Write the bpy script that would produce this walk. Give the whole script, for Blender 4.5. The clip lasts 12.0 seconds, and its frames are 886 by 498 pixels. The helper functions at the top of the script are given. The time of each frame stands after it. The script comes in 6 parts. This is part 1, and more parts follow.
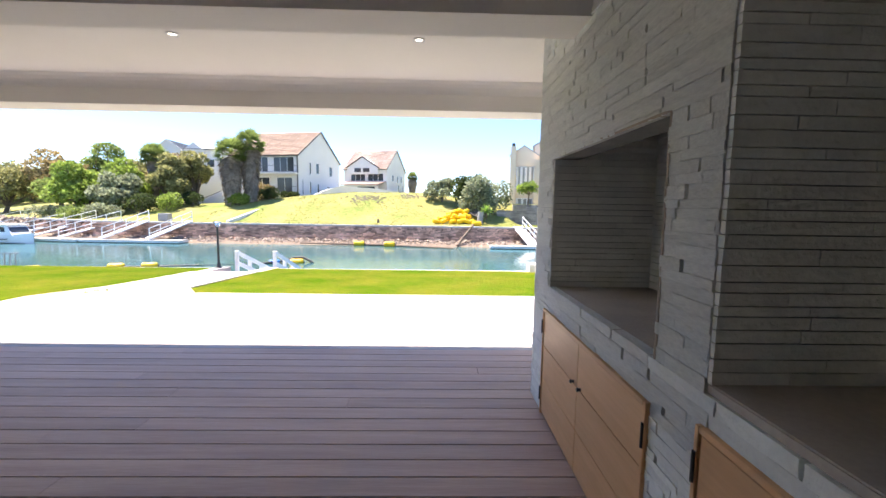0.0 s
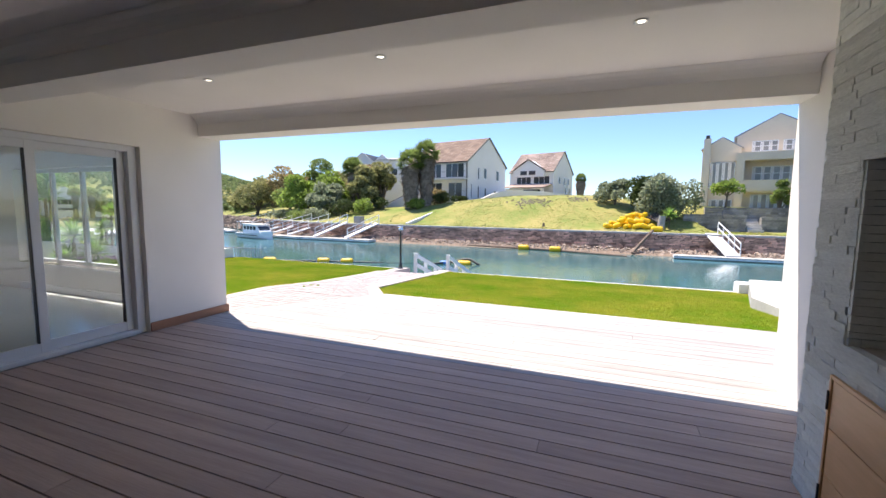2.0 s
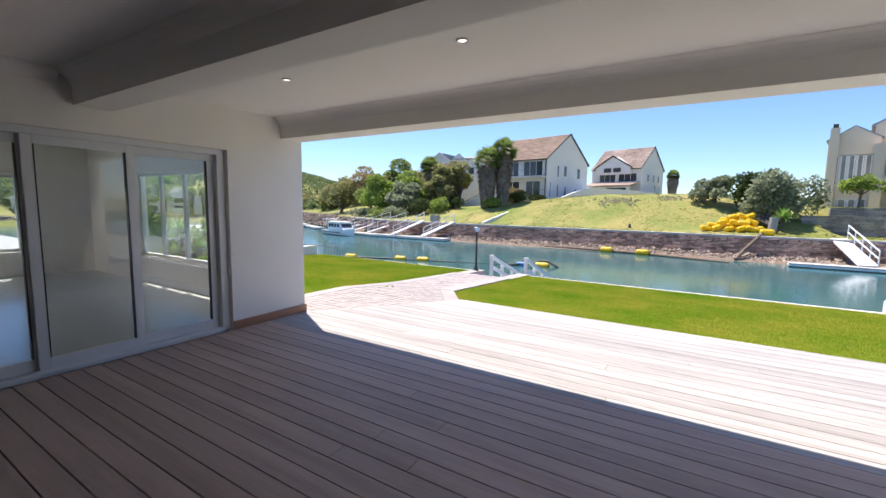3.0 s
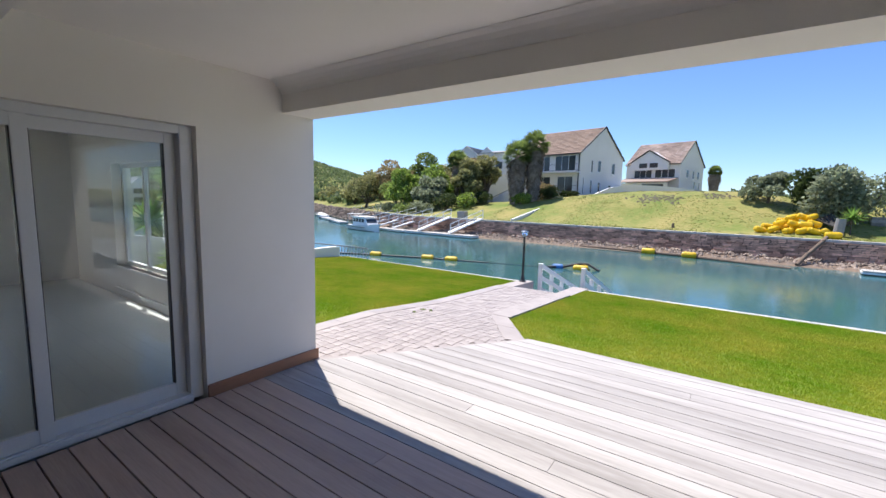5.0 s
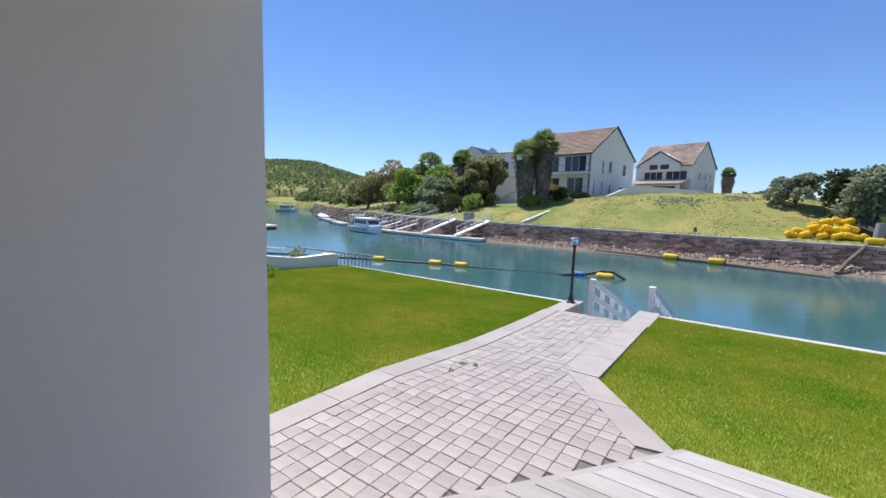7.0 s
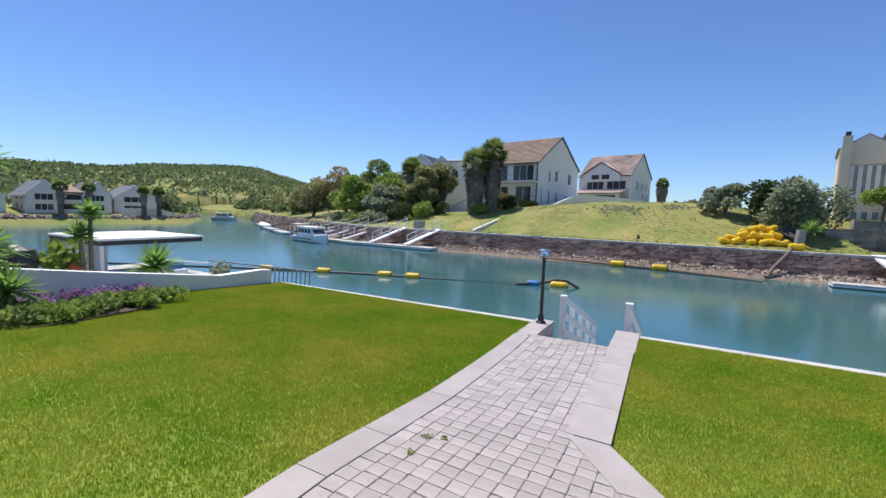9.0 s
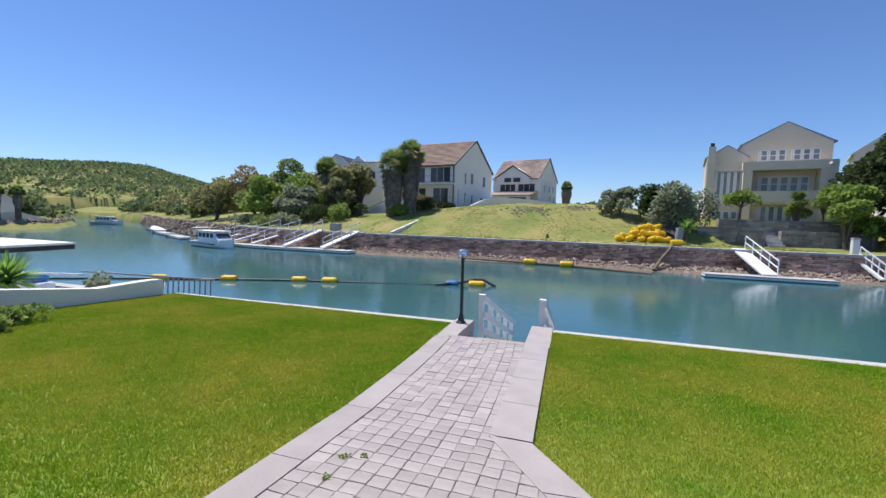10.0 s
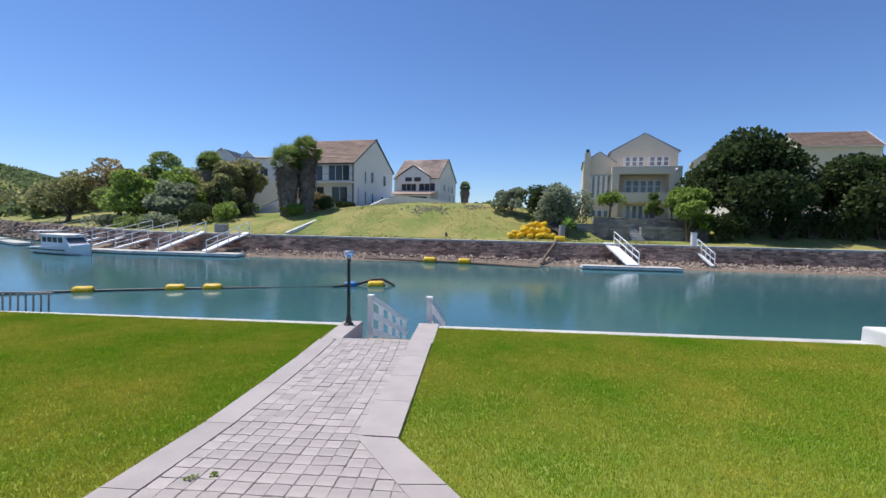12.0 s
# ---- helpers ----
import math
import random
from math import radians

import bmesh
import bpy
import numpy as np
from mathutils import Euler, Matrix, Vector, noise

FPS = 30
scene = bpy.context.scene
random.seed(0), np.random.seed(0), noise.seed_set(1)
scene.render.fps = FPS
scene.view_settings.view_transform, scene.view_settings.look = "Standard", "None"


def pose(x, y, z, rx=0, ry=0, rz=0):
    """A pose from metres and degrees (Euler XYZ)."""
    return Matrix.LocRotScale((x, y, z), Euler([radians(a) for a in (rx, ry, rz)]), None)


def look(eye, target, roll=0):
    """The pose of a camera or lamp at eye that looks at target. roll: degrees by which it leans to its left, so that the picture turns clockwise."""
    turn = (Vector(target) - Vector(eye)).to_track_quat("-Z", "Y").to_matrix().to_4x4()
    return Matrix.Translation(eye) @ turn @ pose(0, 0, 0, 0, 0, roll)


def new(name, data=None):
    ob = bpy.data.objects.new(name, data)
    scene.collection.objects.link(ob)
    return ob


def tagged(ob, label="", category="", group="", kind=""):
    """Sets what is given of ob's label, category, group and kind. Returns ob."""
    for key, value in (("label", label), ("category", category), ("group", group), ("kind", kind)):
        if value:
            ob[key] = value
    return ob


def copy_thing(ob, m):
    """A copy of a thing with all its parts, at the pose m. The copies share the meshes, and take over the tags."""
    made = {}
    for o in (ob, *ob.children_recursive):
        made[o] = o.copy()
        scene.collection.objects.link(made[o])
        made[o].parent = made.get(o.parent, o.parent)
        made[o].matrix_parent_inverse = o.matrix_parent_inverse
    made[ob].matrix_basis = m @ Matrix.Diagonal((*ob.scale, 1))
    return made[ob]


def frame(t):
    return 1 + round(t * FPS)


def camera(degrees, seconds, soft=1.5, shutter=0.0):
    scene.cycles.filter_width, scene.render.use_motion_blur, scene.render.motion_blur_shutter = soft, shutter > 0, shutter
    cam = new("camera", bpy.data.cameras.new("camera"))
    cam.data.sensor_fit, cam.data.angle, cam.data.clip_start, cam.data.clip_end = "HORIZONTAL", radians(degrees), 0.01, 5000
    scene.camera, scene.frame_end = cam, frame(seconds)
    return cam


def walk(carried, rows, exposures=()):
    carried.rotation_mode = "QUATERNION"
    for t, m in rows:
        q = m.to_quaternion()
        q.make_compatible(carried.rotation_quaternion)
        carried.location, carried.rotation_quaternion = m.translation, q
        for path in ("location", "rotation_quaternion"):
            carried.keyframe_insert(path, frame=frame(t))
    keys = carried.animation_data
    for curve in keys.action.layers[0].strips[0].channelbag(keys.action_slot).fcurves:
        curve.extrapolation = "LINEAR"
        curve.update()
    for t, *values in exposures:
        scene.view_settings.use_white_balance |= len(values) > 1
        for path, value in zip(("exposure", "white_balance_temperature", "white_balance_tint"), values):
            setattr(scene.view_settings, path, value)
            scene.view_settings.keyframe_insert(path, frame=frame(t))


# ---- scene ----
cam = camera(94.3, 12.0)
PATH = [
    (0, (-0.268, 0.284, 1.324), (-0.222, 2.273, 1.121), 0.9),
    (0.5, (-0.286, 0.366, 1.345), (-0.421, 2.351, 1.146), 0.8),
    (1, (-0.356, 0.422, 1.357), (-0.685, 2.386, 1.163), 1.1),
    (1.5, (-0.445, 0.495, 1.383), (-0.963, 2.416, 1.186), 0.9),
    (2, (-0.547, 0.59, 1.41), (-1.263, 2.447, 1.209), 0.7),
    (2.5, (-0.642, 0.71, 1.434), (-1.54, 2.484, 1.23), 0.8),
    (3, (-0.761, 0.931, 1.45), (-1.801, 2.627, 1.238), 0.9),
    (3.5, (-0.967, 1.168, 1.49), (-2.076, 2.817, 1.27), 1.2),
    (5.5, (-2.524, 2.593, 1.552), (-3.656, 4.224, 1.311), 1.5),
    (6, (-2.993, 3.013, 1.491), (-4.124, 4.644, 1.251), 1.6),
    (6.5, (-3.403, 3.397, 1.451), (-4.539, 5.025, 1.215), 1.8),
    (8.5, (-4.367, 4.496, 1.444), (-5.454, 6.162, 1.243), 1.8),
    (9, (-4.447, 4.683, 1.42), (-5.379, 6.443, 1.236), 1.9),
    (9.5, (-4.498, 4.771, 1.409), (-5.195, 6.638, 1.238), 1.9),
    (10, (-4.497, 4.826, 1.408), (-5.069, 6.736, 1.244), 1.6),
    (10.5, (-4.443, 4.829, 1.429), (-4.93, 6.762, 1.266), 1.4),
    (11, (-4.36, 4.807, 1.457), (-4.74, 6.764, 1.294), 1.4),
    (11.5, (-4.265, 4.817, 1.455), (-4.52, 6.794, 1.293), 1.2),
    (12, (-4.187, 4.824, 1.438), (-4.303, 6.814, 1.281), 1.3),
]
EXPOSURES = [(0.0, 1.6, 7400, 16), (1.0, 1.3, 7300, 15), (1.5, 1.1, 7200, 15), (2.5, 0.78, 7000, 14), (3.5, 0.64, 6900, 13),
             (5.5, 0.42, 6550, 11), (6.5, 0.24, 6500, 10), (8.5, 0.1, 6530, 11), (12.0, 0.0, 6470, 11)]
walk(cam, [(t, look(eye, target, roll)) for t, eye, target, roll in PATH], EXPOSURES)

# ---- world and sun ----
SUN_EL, SUN_ROT = 66.0, -62.0
world = bpy.data.worlds.new("world")
scene.world = world
world.use_nodes = True
wn = world.node_tree
sky = wn.nodes.new("ShaderNodeTexSky")
sky.sky_type = "NISHITA"
sky.sun_disc = False
sky.sun_elevation, sky.sun_rotation = radians(SUN_EL), radians(SUN_ROT)
sky.air_density, sky.dust_density, sky.ozone_density = 1.0, 0.0, 5.0
clear = wn.nodes.new("ShaderNodeMix")
clear.data_type, clear.blend_type = "RGBA", "MULTIPLY"
clear.inputs[0].default_value = 1.0
clear.inputs[7].default_value = (0.81, 0.955, 1.21, 1)
wn.links.new(sky.outputs[0], clear.inputs[6])
wn.links.new(clear.outputs[2], wn.nodes["Background"].inputs[0])
wn.nodes["Background"].inputs[1].default_value = 0.11
sun_data = bpy.data.lights.new("sun", "SUN")
sun_data.energy, sun_data.angle, sun_data.color = 5.0, radians(0.53), (1.0, 0.96, 0.9)
sun = new("sun", sun_data)
el, az = radians(SUN_EL), radians(SUN_ROT)
sun_from = Vector((math.sin(az) * math.cos(el), math.cos(az) * math.cos(el), math.sin(el)))
sun.matrix_world = look(sun_from * 60, (0, 0, 0))

# ---- materials ----
def mat(name, c1, c2=None, scale=6.0, fine=60.0, rough=0.7, metal=0.0, bump=0.15, stretch=(1, 1, 1), rnd=0.0, island=0.0, spec=0.5, trans=0.0, dist=0.01):
    """Two-scale noise between two colours, with fine relief; rnd varies by object, island by loose piece."""
    m = bpy.data.materials.new(name)
    m.use_nodes = True
    n, l = m.node_tree.nodes, m.node_tree.links
    b = n["Principled BSDF"]
    b.inputs["Roughness"].default_value, b.inputs["Metallic"].default_value = rough, metal
    b.inputs["Specular IOR Level"].default_value = spec
    c2 = c2 or tuple(c * 0.8 for c in c1)
    tc = n.new("ShaderNodeTexCoord")
    mp = n.new("ShaderNodeMapping")
    mp.inputs["Scale"].default_value = stretch
    l.new(tc.outputs["Object"], mp.inputs[0])
    big, small = n.new("ShaderNodeTexNoise"), n.new("ShaderNodeTexNoise")
    big.inputs["Scale"].default_value, small.inputs["Scale"].default_value = scale, fine
    big.inputs["Detail"].default_value, small.inputs["Detail"].default_value = 5.0, 4.0
    for x in (big, small):
        l.new(mp.outputs[0], x.inputs["Vector"])
    add = n.new("ShaderNodeMath")
    add.operation = "MULTIPLY_ADD"
    add.inputs[1].default_value = 0.45
    l.new(small.outputs[0], add.inputs[0])
    l.new(big.outputs[0], add.inputs[2])
    ramp = n.new("ShaderNodeValToRGB")
    ramp.color_ramp.elements[0].position, ramp.color_ramp.elements[1].position = 0.5, 0.95
    ramp.color_ramp.elements[0].color, ramp.color_ramp.elements[1].color = (*c2, 1), (*c1, 1)
    l.new(add.outputs[0], ramp.inputs[0])
    out = ramp.outputs[0]
    if rnd or island:
        src = n.new("ShaderNodeObjectInfo").outputs["Random"] if rnd else n.new("ShaderNodeNewGeometry").outputs["Random Per Island"]
        mr = n.new("ShaderNodeMapRange")
        mr.inputs[3].default_value, mr.inputs[4].default_value = 1 - (rnd or island), 1 + (rnd or island)
        l.new(src, mr.inputs[0])
        hsv = n.new("ShaderNodeHueSaturation")
        l.new(out, hsv.inputs["Color"])
        l.new(mr.outputs[0], hsv.inputs["Value"])
        out = hsv.outputs[0]
    l.new(out, b.inputs["Base Color"])
    if bump:
        bp = n.new("ShaderNodeBump")
        bp.inputs["Strength"].default_value, bp.inputs["Distance"].default_value = bump, dist
        l.new(add.outputs[0], bp.inputs["Height"])
        l.new(bp.outputs[0], b.inputs["Normal"])
    if trans:
        b.inputs["Subsurface Weight"].default_value = 0.0
        tr = n.new("ShaderNodeBsdfTranslucent")
        mx = n.new("ShaderNodeMixShader")
        mx.inputs[0].default_value = trans
        l.new(out, tr.inputs[0])
        l.new(b.outputs[0], mx.inputs[1])
        l.new(tr.outputs[0], mx.inputs[2])
        l.new(mx.outputs[0], n["Material Output"].inputs[0])
    return m


M_PLASTER = mat("plaster", (0.83, 0.8, 0.75), (0.78, 0.75, 0.7), 1.5, 160, 0.85, bump=0.08)
M_CEIL = mat("ceiling_paint", (0.85, 0.82, 0.78), (0.81, 0.78, 0.74), 1.2, 120, 0.9, bump=0.03)
M_DECK = mat("weathered_deck_wood", (0.56, 0.41, 0.33), (0.42, 0.295, 0.23), 2.2, 26, 0.62, bump=0.25, stretch=(0.35, 5, 5), rnd=0.09)
# silver weathering plus sunlight put into the colour, for boards past the roof's shadow
M_DECK_SUNLIT = mat("bleached_sunlit_deck_wood", (0.49, 0.46, 0.445), (0.31, 0.287, 0.27), 2.2, 26, 0.7, bump=0.3, stretch=(0.35, 5, 5), rnd=0.1)
# near-black in place of the shade between boards and quay stones
M_GAP_SHADE = mat("gap_shade", (0.03, 0.025, 0.02), None, 4, 30, 0.9)
M_SKIRT = mat("hardwood_skirting", (0.42, 0.2, 0.11), (0.3, 0.14, 0.08), 3, 30, 0.5, stretch=(4, 0.4, 4))
M_STONE = mat("painted_stone_cladding", (0.79, 0.8, 0.75), (0.65, 0.66, 0.62), 6, 55, 0.85, bump=0.9, rnd=0.07, dist=0.01)
M_STONE_I = mat("painted_stone_cladding_rows", (0.79, 0.8, 0.75), (0.65, 0.66, 0.62), 6, 55, 0.85, bump=0.9, island=0.07, dist=0.01)
# dark backing: shade of the pockets between strips, put into the colour
M_JOINT_SHADE = mat("shadowed_joint_backing", (0.2, 0.2, 0.19), (0.12, 0.12, 0.115), 6, 60, 0.95)
M_SCREED = mat("fire_clay_screed", (0.5, 0.45, 0.38), (0.38, 0.33, 0.28), 3, 60, 0.8, bump=0.1)
M_CLAY = mat("fire_brick_panel", (0.45, 0.36, 0.28), (0.34, 0.27, 0.21), 3, 60, 0.85, bump=0.15)
M_OAK = mat("varnished_pine_board", (0.74, 0.43, 0.21), (0.6, 0.32, 0.14), 2.2, 22, 0.42, bump=0.1, stretch=(3, 0.35, 3), rnd=0.1)
M_BLACK = mat("black_metal", (0.02, 0.022, 0.024), (0.03, 0.03, 0.032), 8, 80, 0.4, bump=0.05)
M_ALU = mat("white_aluminium", (0.72, 0.73, 0.74), (0.66, 0.67, 0.68), 3, 90, 0.35, bump=0.02)
M_CHROME = mat("brushed_steel", (0.6, 0.6, 0.6), (0.5, 0.5, 0.5), 5, 120, 0.25, metal=1.0, bump=0.02)
M_TILE = mat("pale_floor_tile", (0.66, 0.69, 0.7), (0.6, 0.63, 0.64), 1.2, 50, 0.18, bump=0.01)
M_PAVER = mat("grey_concrete_paver", (0.43, 0.38, 0.36), (0.34, 0.3, 0.285), 7, 90, 0.85, bump=0.35, rnd=0.1)
M_PAVER_I = mat("grey_concrete_paver_far", (0.43, 0.38, 0.36), (0.34, 0.3, 0.285), 7, 90, 0.85, bump=0.35, island=0.1)
M_KERB = mat("smooth_concrete_kerb", (0.42, 0.375, 0.355), (0.35, 0.31, 0.295), 3, 80, 0.85, bump=0.15, rnd=0.05)
M_SAND = mat("joint_sand", (0.2, 0.18, 0.16), (0.13, 0.12, 0.11), 10, 90, 0.95, bump=0.3)
M_SOIL = mat("lawn_soil", (0.26, 0.28, 0.045), (0.12, 0.21, 0.015), 3, 70, 0.95, bump=0.6)
M_GRASS = mat("lawn_blade", (0.49, 0.46, 0.06), (0.21, 0.375, 0.012), 0.9, 7, 0.6, bump=0, island=0.2, trans=0.35, spec=0.25)
M_HILLGRASS = mat("dry_hill_grass", (0.36, 0.29, 0.1), (0.12, 0.19, 0.025), 0.22, 2.6, 0.95, bump=1.0, dist=0.14)
M_EARTH = mat("bare_earth", (0.4, 0.33, 0.24), (0.25, 0.22, 0.12), 0.8, 6, 0.95, bump=0.8, dist=0.05)
M_QUAY = mat("quay_stone", (0.74, 0.46, 0.33), (0.24, 0.145, 0.105), 0.9, 9, 0.9, bump=0.9, rnd=0.4, dist=0.04)
M_QUAY_I = mat("quay_stone_rows", (0.74, 0.46, 0.33), (0.24, 0.145, 0.105), 0.9, 9, 0.9, bump=0.9, island=0.5, dist=0.04)
M_RUBBLE = mat("rubble_stone", (0.36, 0.28, 0.22), (0.2, 0.16, 0.13), 2, 14, 0.9, bump=0.8, island=0.4, dist=0.03)
M_CONC = mat("pale_concrete", (0.55, 0.53, 0.49), (0.42, 0.4, 0.37), 1.5, 20, 0.9, bump=0.3)
M_WHITE = mat("white_painted_wall", (0.78, 0.77, 0.75), (0.72, 0.71, 0.69), 0.4, 9, 0.85, bump=0.1)
M_WHITEWOOD = mat("white_painted_timber", (0.87, 0.87, 0.86), (0.8, 0.8, 0.79), 4, 60, 0.5, bump=0.1)
M_ROOF = mat("brown_roof_tile", (0.33, 0.225, 0.165), (0.24, 0.165, 0.12), 0.7, 12, 0.85, bump=0.4, island=0.18, dist=0.03)
M_ROOF2 = mat("patchy_roof_tile", (0.42, 0.32, 0.27), (0.24, 0.17, 0.14), 0.35, 7, 0.85, bump=0.4, island=0.3, dist=0.03)
M_GREYROOF = mat("grey_roof_sheet", (0.34, 0.34, 0.34), (0.27, 0.27, 0.27), 0.5, 8, 0.8, bump=0.2)
M_TAN = mat("tan_render", (0.8, 0.68, 0.53), (0.73, 0.61, 0.47), 0.4, 9, 0.9, bump=0.1)
M_TRIM = mat("dark_fascia", (0.05, 0.045, 0.04), None, 2, 20, 0.6)
M_WIN = mat("dark_window_glass", (0.03, 0.04, 0.05), (0.05, 0.06, 0.07), 0.5, 4, 0.08, bump=0.0)
# lighter grey puts the panes' reflections into the base colour
M_PALEWIN = mat("reflection_grey_window_glass", (0.3, 0.3, 0.29), (0.17, 0.18, 0.18), 0.8, 4, 0.12, bump=0.0)
M_YELLOW = mat("yellow_buoy_plastic", (0.85, 0.55, 0.01), (0.72, 0.44, 0.01), 3, 20, 0.45, bump=0.05, rnd=0.08)
M_BLUE = mat("blue_buoy_plastic", (0.03, 0.2, 0.55), None, 3, 20, 0.4)
M_PIPE = mat("black_hose", (0.03, 0.03, 0.032), (0.06, 0.055, 0.05), 3, 30, 0.55)
M_RUST = mat("weathered_log_pipe", (0.24, 0.17, 0.12), (0.15, 0.11, 0.08), 3, 30, 0.9)
M_BARK = mat("tree_bark", (0.2, 0.16, 0.12), (0.11, 0.09, 0.07), 3, 20, 0.95, bump=0.6, dist=0.03)
M_THATCH = mat("dead_palm_frond", (0.46, 0.39, 0.31), (0.3, 0.25, 0.2), 1, 12, 0.9, bump=0, island=0.3, trans=0.35, spec=0.2)
M_DRIED = mat("mulch", (0.1, 0.07, 0.05), (0.06, 0.045, 0.035), 6, 50, 0.95, bump=0.7)
M_LAMPGLOW = mat("lit_downlight", (0.9, 0.88, 0.82), None, 5, 50, 0.2, bump=0)
M_LAMPGLOW.node_tree.nodes["Principled BSDF"].inputs["Emission Color"].default_value = (1.0, 0.95, 0.85, 1)
M_LAMPGLOW.node_tree.nodes["Principled BSDF"].inputs["Emission Strength"].default_value = 1.6
M_RED = mat("orange_cover", (0.65, 0.13, 0.06), None, 4, 40, 0.6)
M_POT = mat("dark_pot", (0.05, 0.05, 0.055), None, 4, 40, 0.5)


def leafmat(name, c1, c2):
    return mat(name, c1, c2, 0.5, 3, 0.6, bump=0, island=0.35, trans=0.5, spec=0.3)


L_OLIVE = leafmat("olive_foliage", (0.422, 0.410, 0.179), (0.218, 0.224, 0.096))
L_GREEN = leafmat("green_foliage", (0.307, 0.384, 0.115), (0.154, 0.218, 0.064))
L_BRIGHT = leafmat("bright_foliage", (0.346, 0.448, 0.102), (0.192, 0.282, 0.058))
L_DARK = leafmat("dark_foliage", (0.085, 0.12, 0.04), (0.04, 0.062, 0.02))
L_GREY = leafmat("grey_green_foliage", (0.358, 0.403, 0.269), (0.224, 0.257, 0.157))
L_BROWN = leafmat("brownish_foliage", (0.448, 0.337, 0.157), (0.269, 0.224, 0.113))
L_YUCCA = leafmat("yucca_leaf", (0.298, 0.473, 0.105), (0.158, 0.298, 0.061))
L_FAR = leafmat("far_bush", (0.193, 0.245, 0.105), (0.114, 0.158, 0.070))
L_MAUVE = leafmat("mauve_flower", (0.420, 0.245, 0.455), (0.263, 0.175, 0.263))


def glass(name, tint=(0.9, 0.95, 0.95), rough=0.0):
    m = bpy.data.materials.new(name)
    m.use_nodes = True
    b = m.node_tree.nodes["Principled BSDF"]
    b.inputs["Base Color"].default_value = (*tint, 1)
    b.inputs["Transmission Weight"].default_value, b.inputs["Roughness"].default_value = 1.0, rough
    b.inputs["IOR"].default_value = 1.5
    return m


M_GLASS = glass("door_glass")
M_GLOBE = glass("lamp_glass", (0.95, 0.95, 0.95), 0.05)
M_WATER = mat("canal_water", (0.055, 0.15, 0.148), (0.04, 0.115, 0.128), 0.06, 3.5, 0.12, bump=0.4, dist=0.04)

M_TUFT = leafmat("dry_grass_tuft", (0.31, 0.3, 0.085), (0.2, 0.235, 0.05))

# ---- mesh helpers ----
def thing(name, label, category, at=(0, 0, 0), yaw=0.0, group="", kind=""):
    ob = new(name)
    ob.empty_display_size = 0.2
    ob.matrix_world = pose(*at, 0, 0, yaw)
    return tagged(ob, label, category, group, kind)


def mesh_of(name, bm, material):
    me = bpy.data.meshes.new(name)
    bmesh.ops.recalc_face_normals(bm, faces=bm.faces[:])
    bm.to_mesh(me)
    bm.free()
    me.materials.append(material)
    return me


def part(name, bm, material, parent, label=""):
    """One mesh under a thing or a part, in the parent's space."""
    ob = new(name, mesh_of(name, bm, material))
    ob.parent = parent
    return tagged(ob, label)


def solid(name, bm, material, label="", category="", kind="structure", group=""):
    return tagged(new(name, mesh_of(name, bm, material)), label, category, group, kind)


def raw(name, verts, faces, material):
    me = bpy.data.meshes.new(name)
    me.from_pydata(verts, [], faces)
    me.materials.append(material)
    return me


def box(x0, x1, y0, y1, z0, z1, bevel=0.0, bm=None, m=None):
    bm = bm or bmesh.new()
    vs = [bm.verts.new((x, y, z)) for x in (x0, x1) for y in (y0, y1) for z in (z0, z1)]
    fs = [bm.faces.new([vs[i] for i in f]) for f in ((0, 1, 3, 2), (4, 6, 7, 5), (0, 4, 5, 1), (2, 3, 7, 6), (0, 2, 6, 4), (1, 5, 7, 3))]
    if bevel:
        bmesh.ops.bevel(bm, geom=list({e for f in fs for e in f.edges}), offset=bevel, segments=2, affect="EDGES", clamp_overlap=True)
    if m:
        bmesh.ops.transform(bm, matrix=m, verts=vs)
    return bm


def prism(points, z0, z1, bm=None):
    """An upright prism; z0 and z1 are numbers or functions of (x, y)."""
    bm = bm or bmesh.new()
    f0 = z0 if callable(z0) else (lambda x, y: z0)
    f1 = z1 if callable(z1) else (lambda x, y: z1)
    a = [bm.verts.new((x, y, f0(x, y))) for x, y in points]
    b = [bm.verts.new((x, y, f1(x, y))) for x, y in points]
    n = len(points)
    bm.faces.new(a[::-1]), bm.faces.new(b)
    for i in range(n):
        bm.faces.new((a[i], a[(i + 1) % n], b[(i + 1) % n], b[i]))
    return bm


def rod(p, q, r0, r1=None, n=8, bm=None):
    bm = bm or bmesh.new()
    p, q = Vector(p), Vector(q)
    turn = (q - p).to_track_quat("Z", "Y").to_matrix()
    r1 = r0 if r1 is None else r1
    rings = []
    for c, r in ((p, r0), (q, r1)):
        rings.append([bm.verts.new(c + turn @ Vector((r * math.cos(6.2832 * i / n), r * math.sin(6.2832 * i / n), 0))) for i in range(n)])
    bm.faces.new(rings[0][::-1]), bm.faces.new(rings[1])
    for i in range(n):
        bm.faces.new((rings[0][i], rings[0][(i + 1) % n], rings[1][(i + 1) % n], rings[1][i]))
    return bm


def lathe(profile, n=14, bm=None, m=None):
    """A turned body from (radius, height) pairs."""
    bm = bm or bmesh.new()
    rings = [[bm.verts.new((max(r, 1e-4) * math.cos(6.2832 * i / n), max(r, 1e-4) * math.sin(6.2832 * i / n), z)) for i in range(n)] for r, z in profile]
    for a, b in zip(rings, rings[1:]):
        for i in range(n):
            bm.faces.new((a[i], a[(i + 1) % n], b[(i + 1) % n], b[i]))
    bm.faces.new(rings[0][::-1]), bm.faces.new(rings[-1])
    if m:
        bmesh.ops.transform(bm, matrix=m, verts=[v for r in rings for v in r])
    return bm


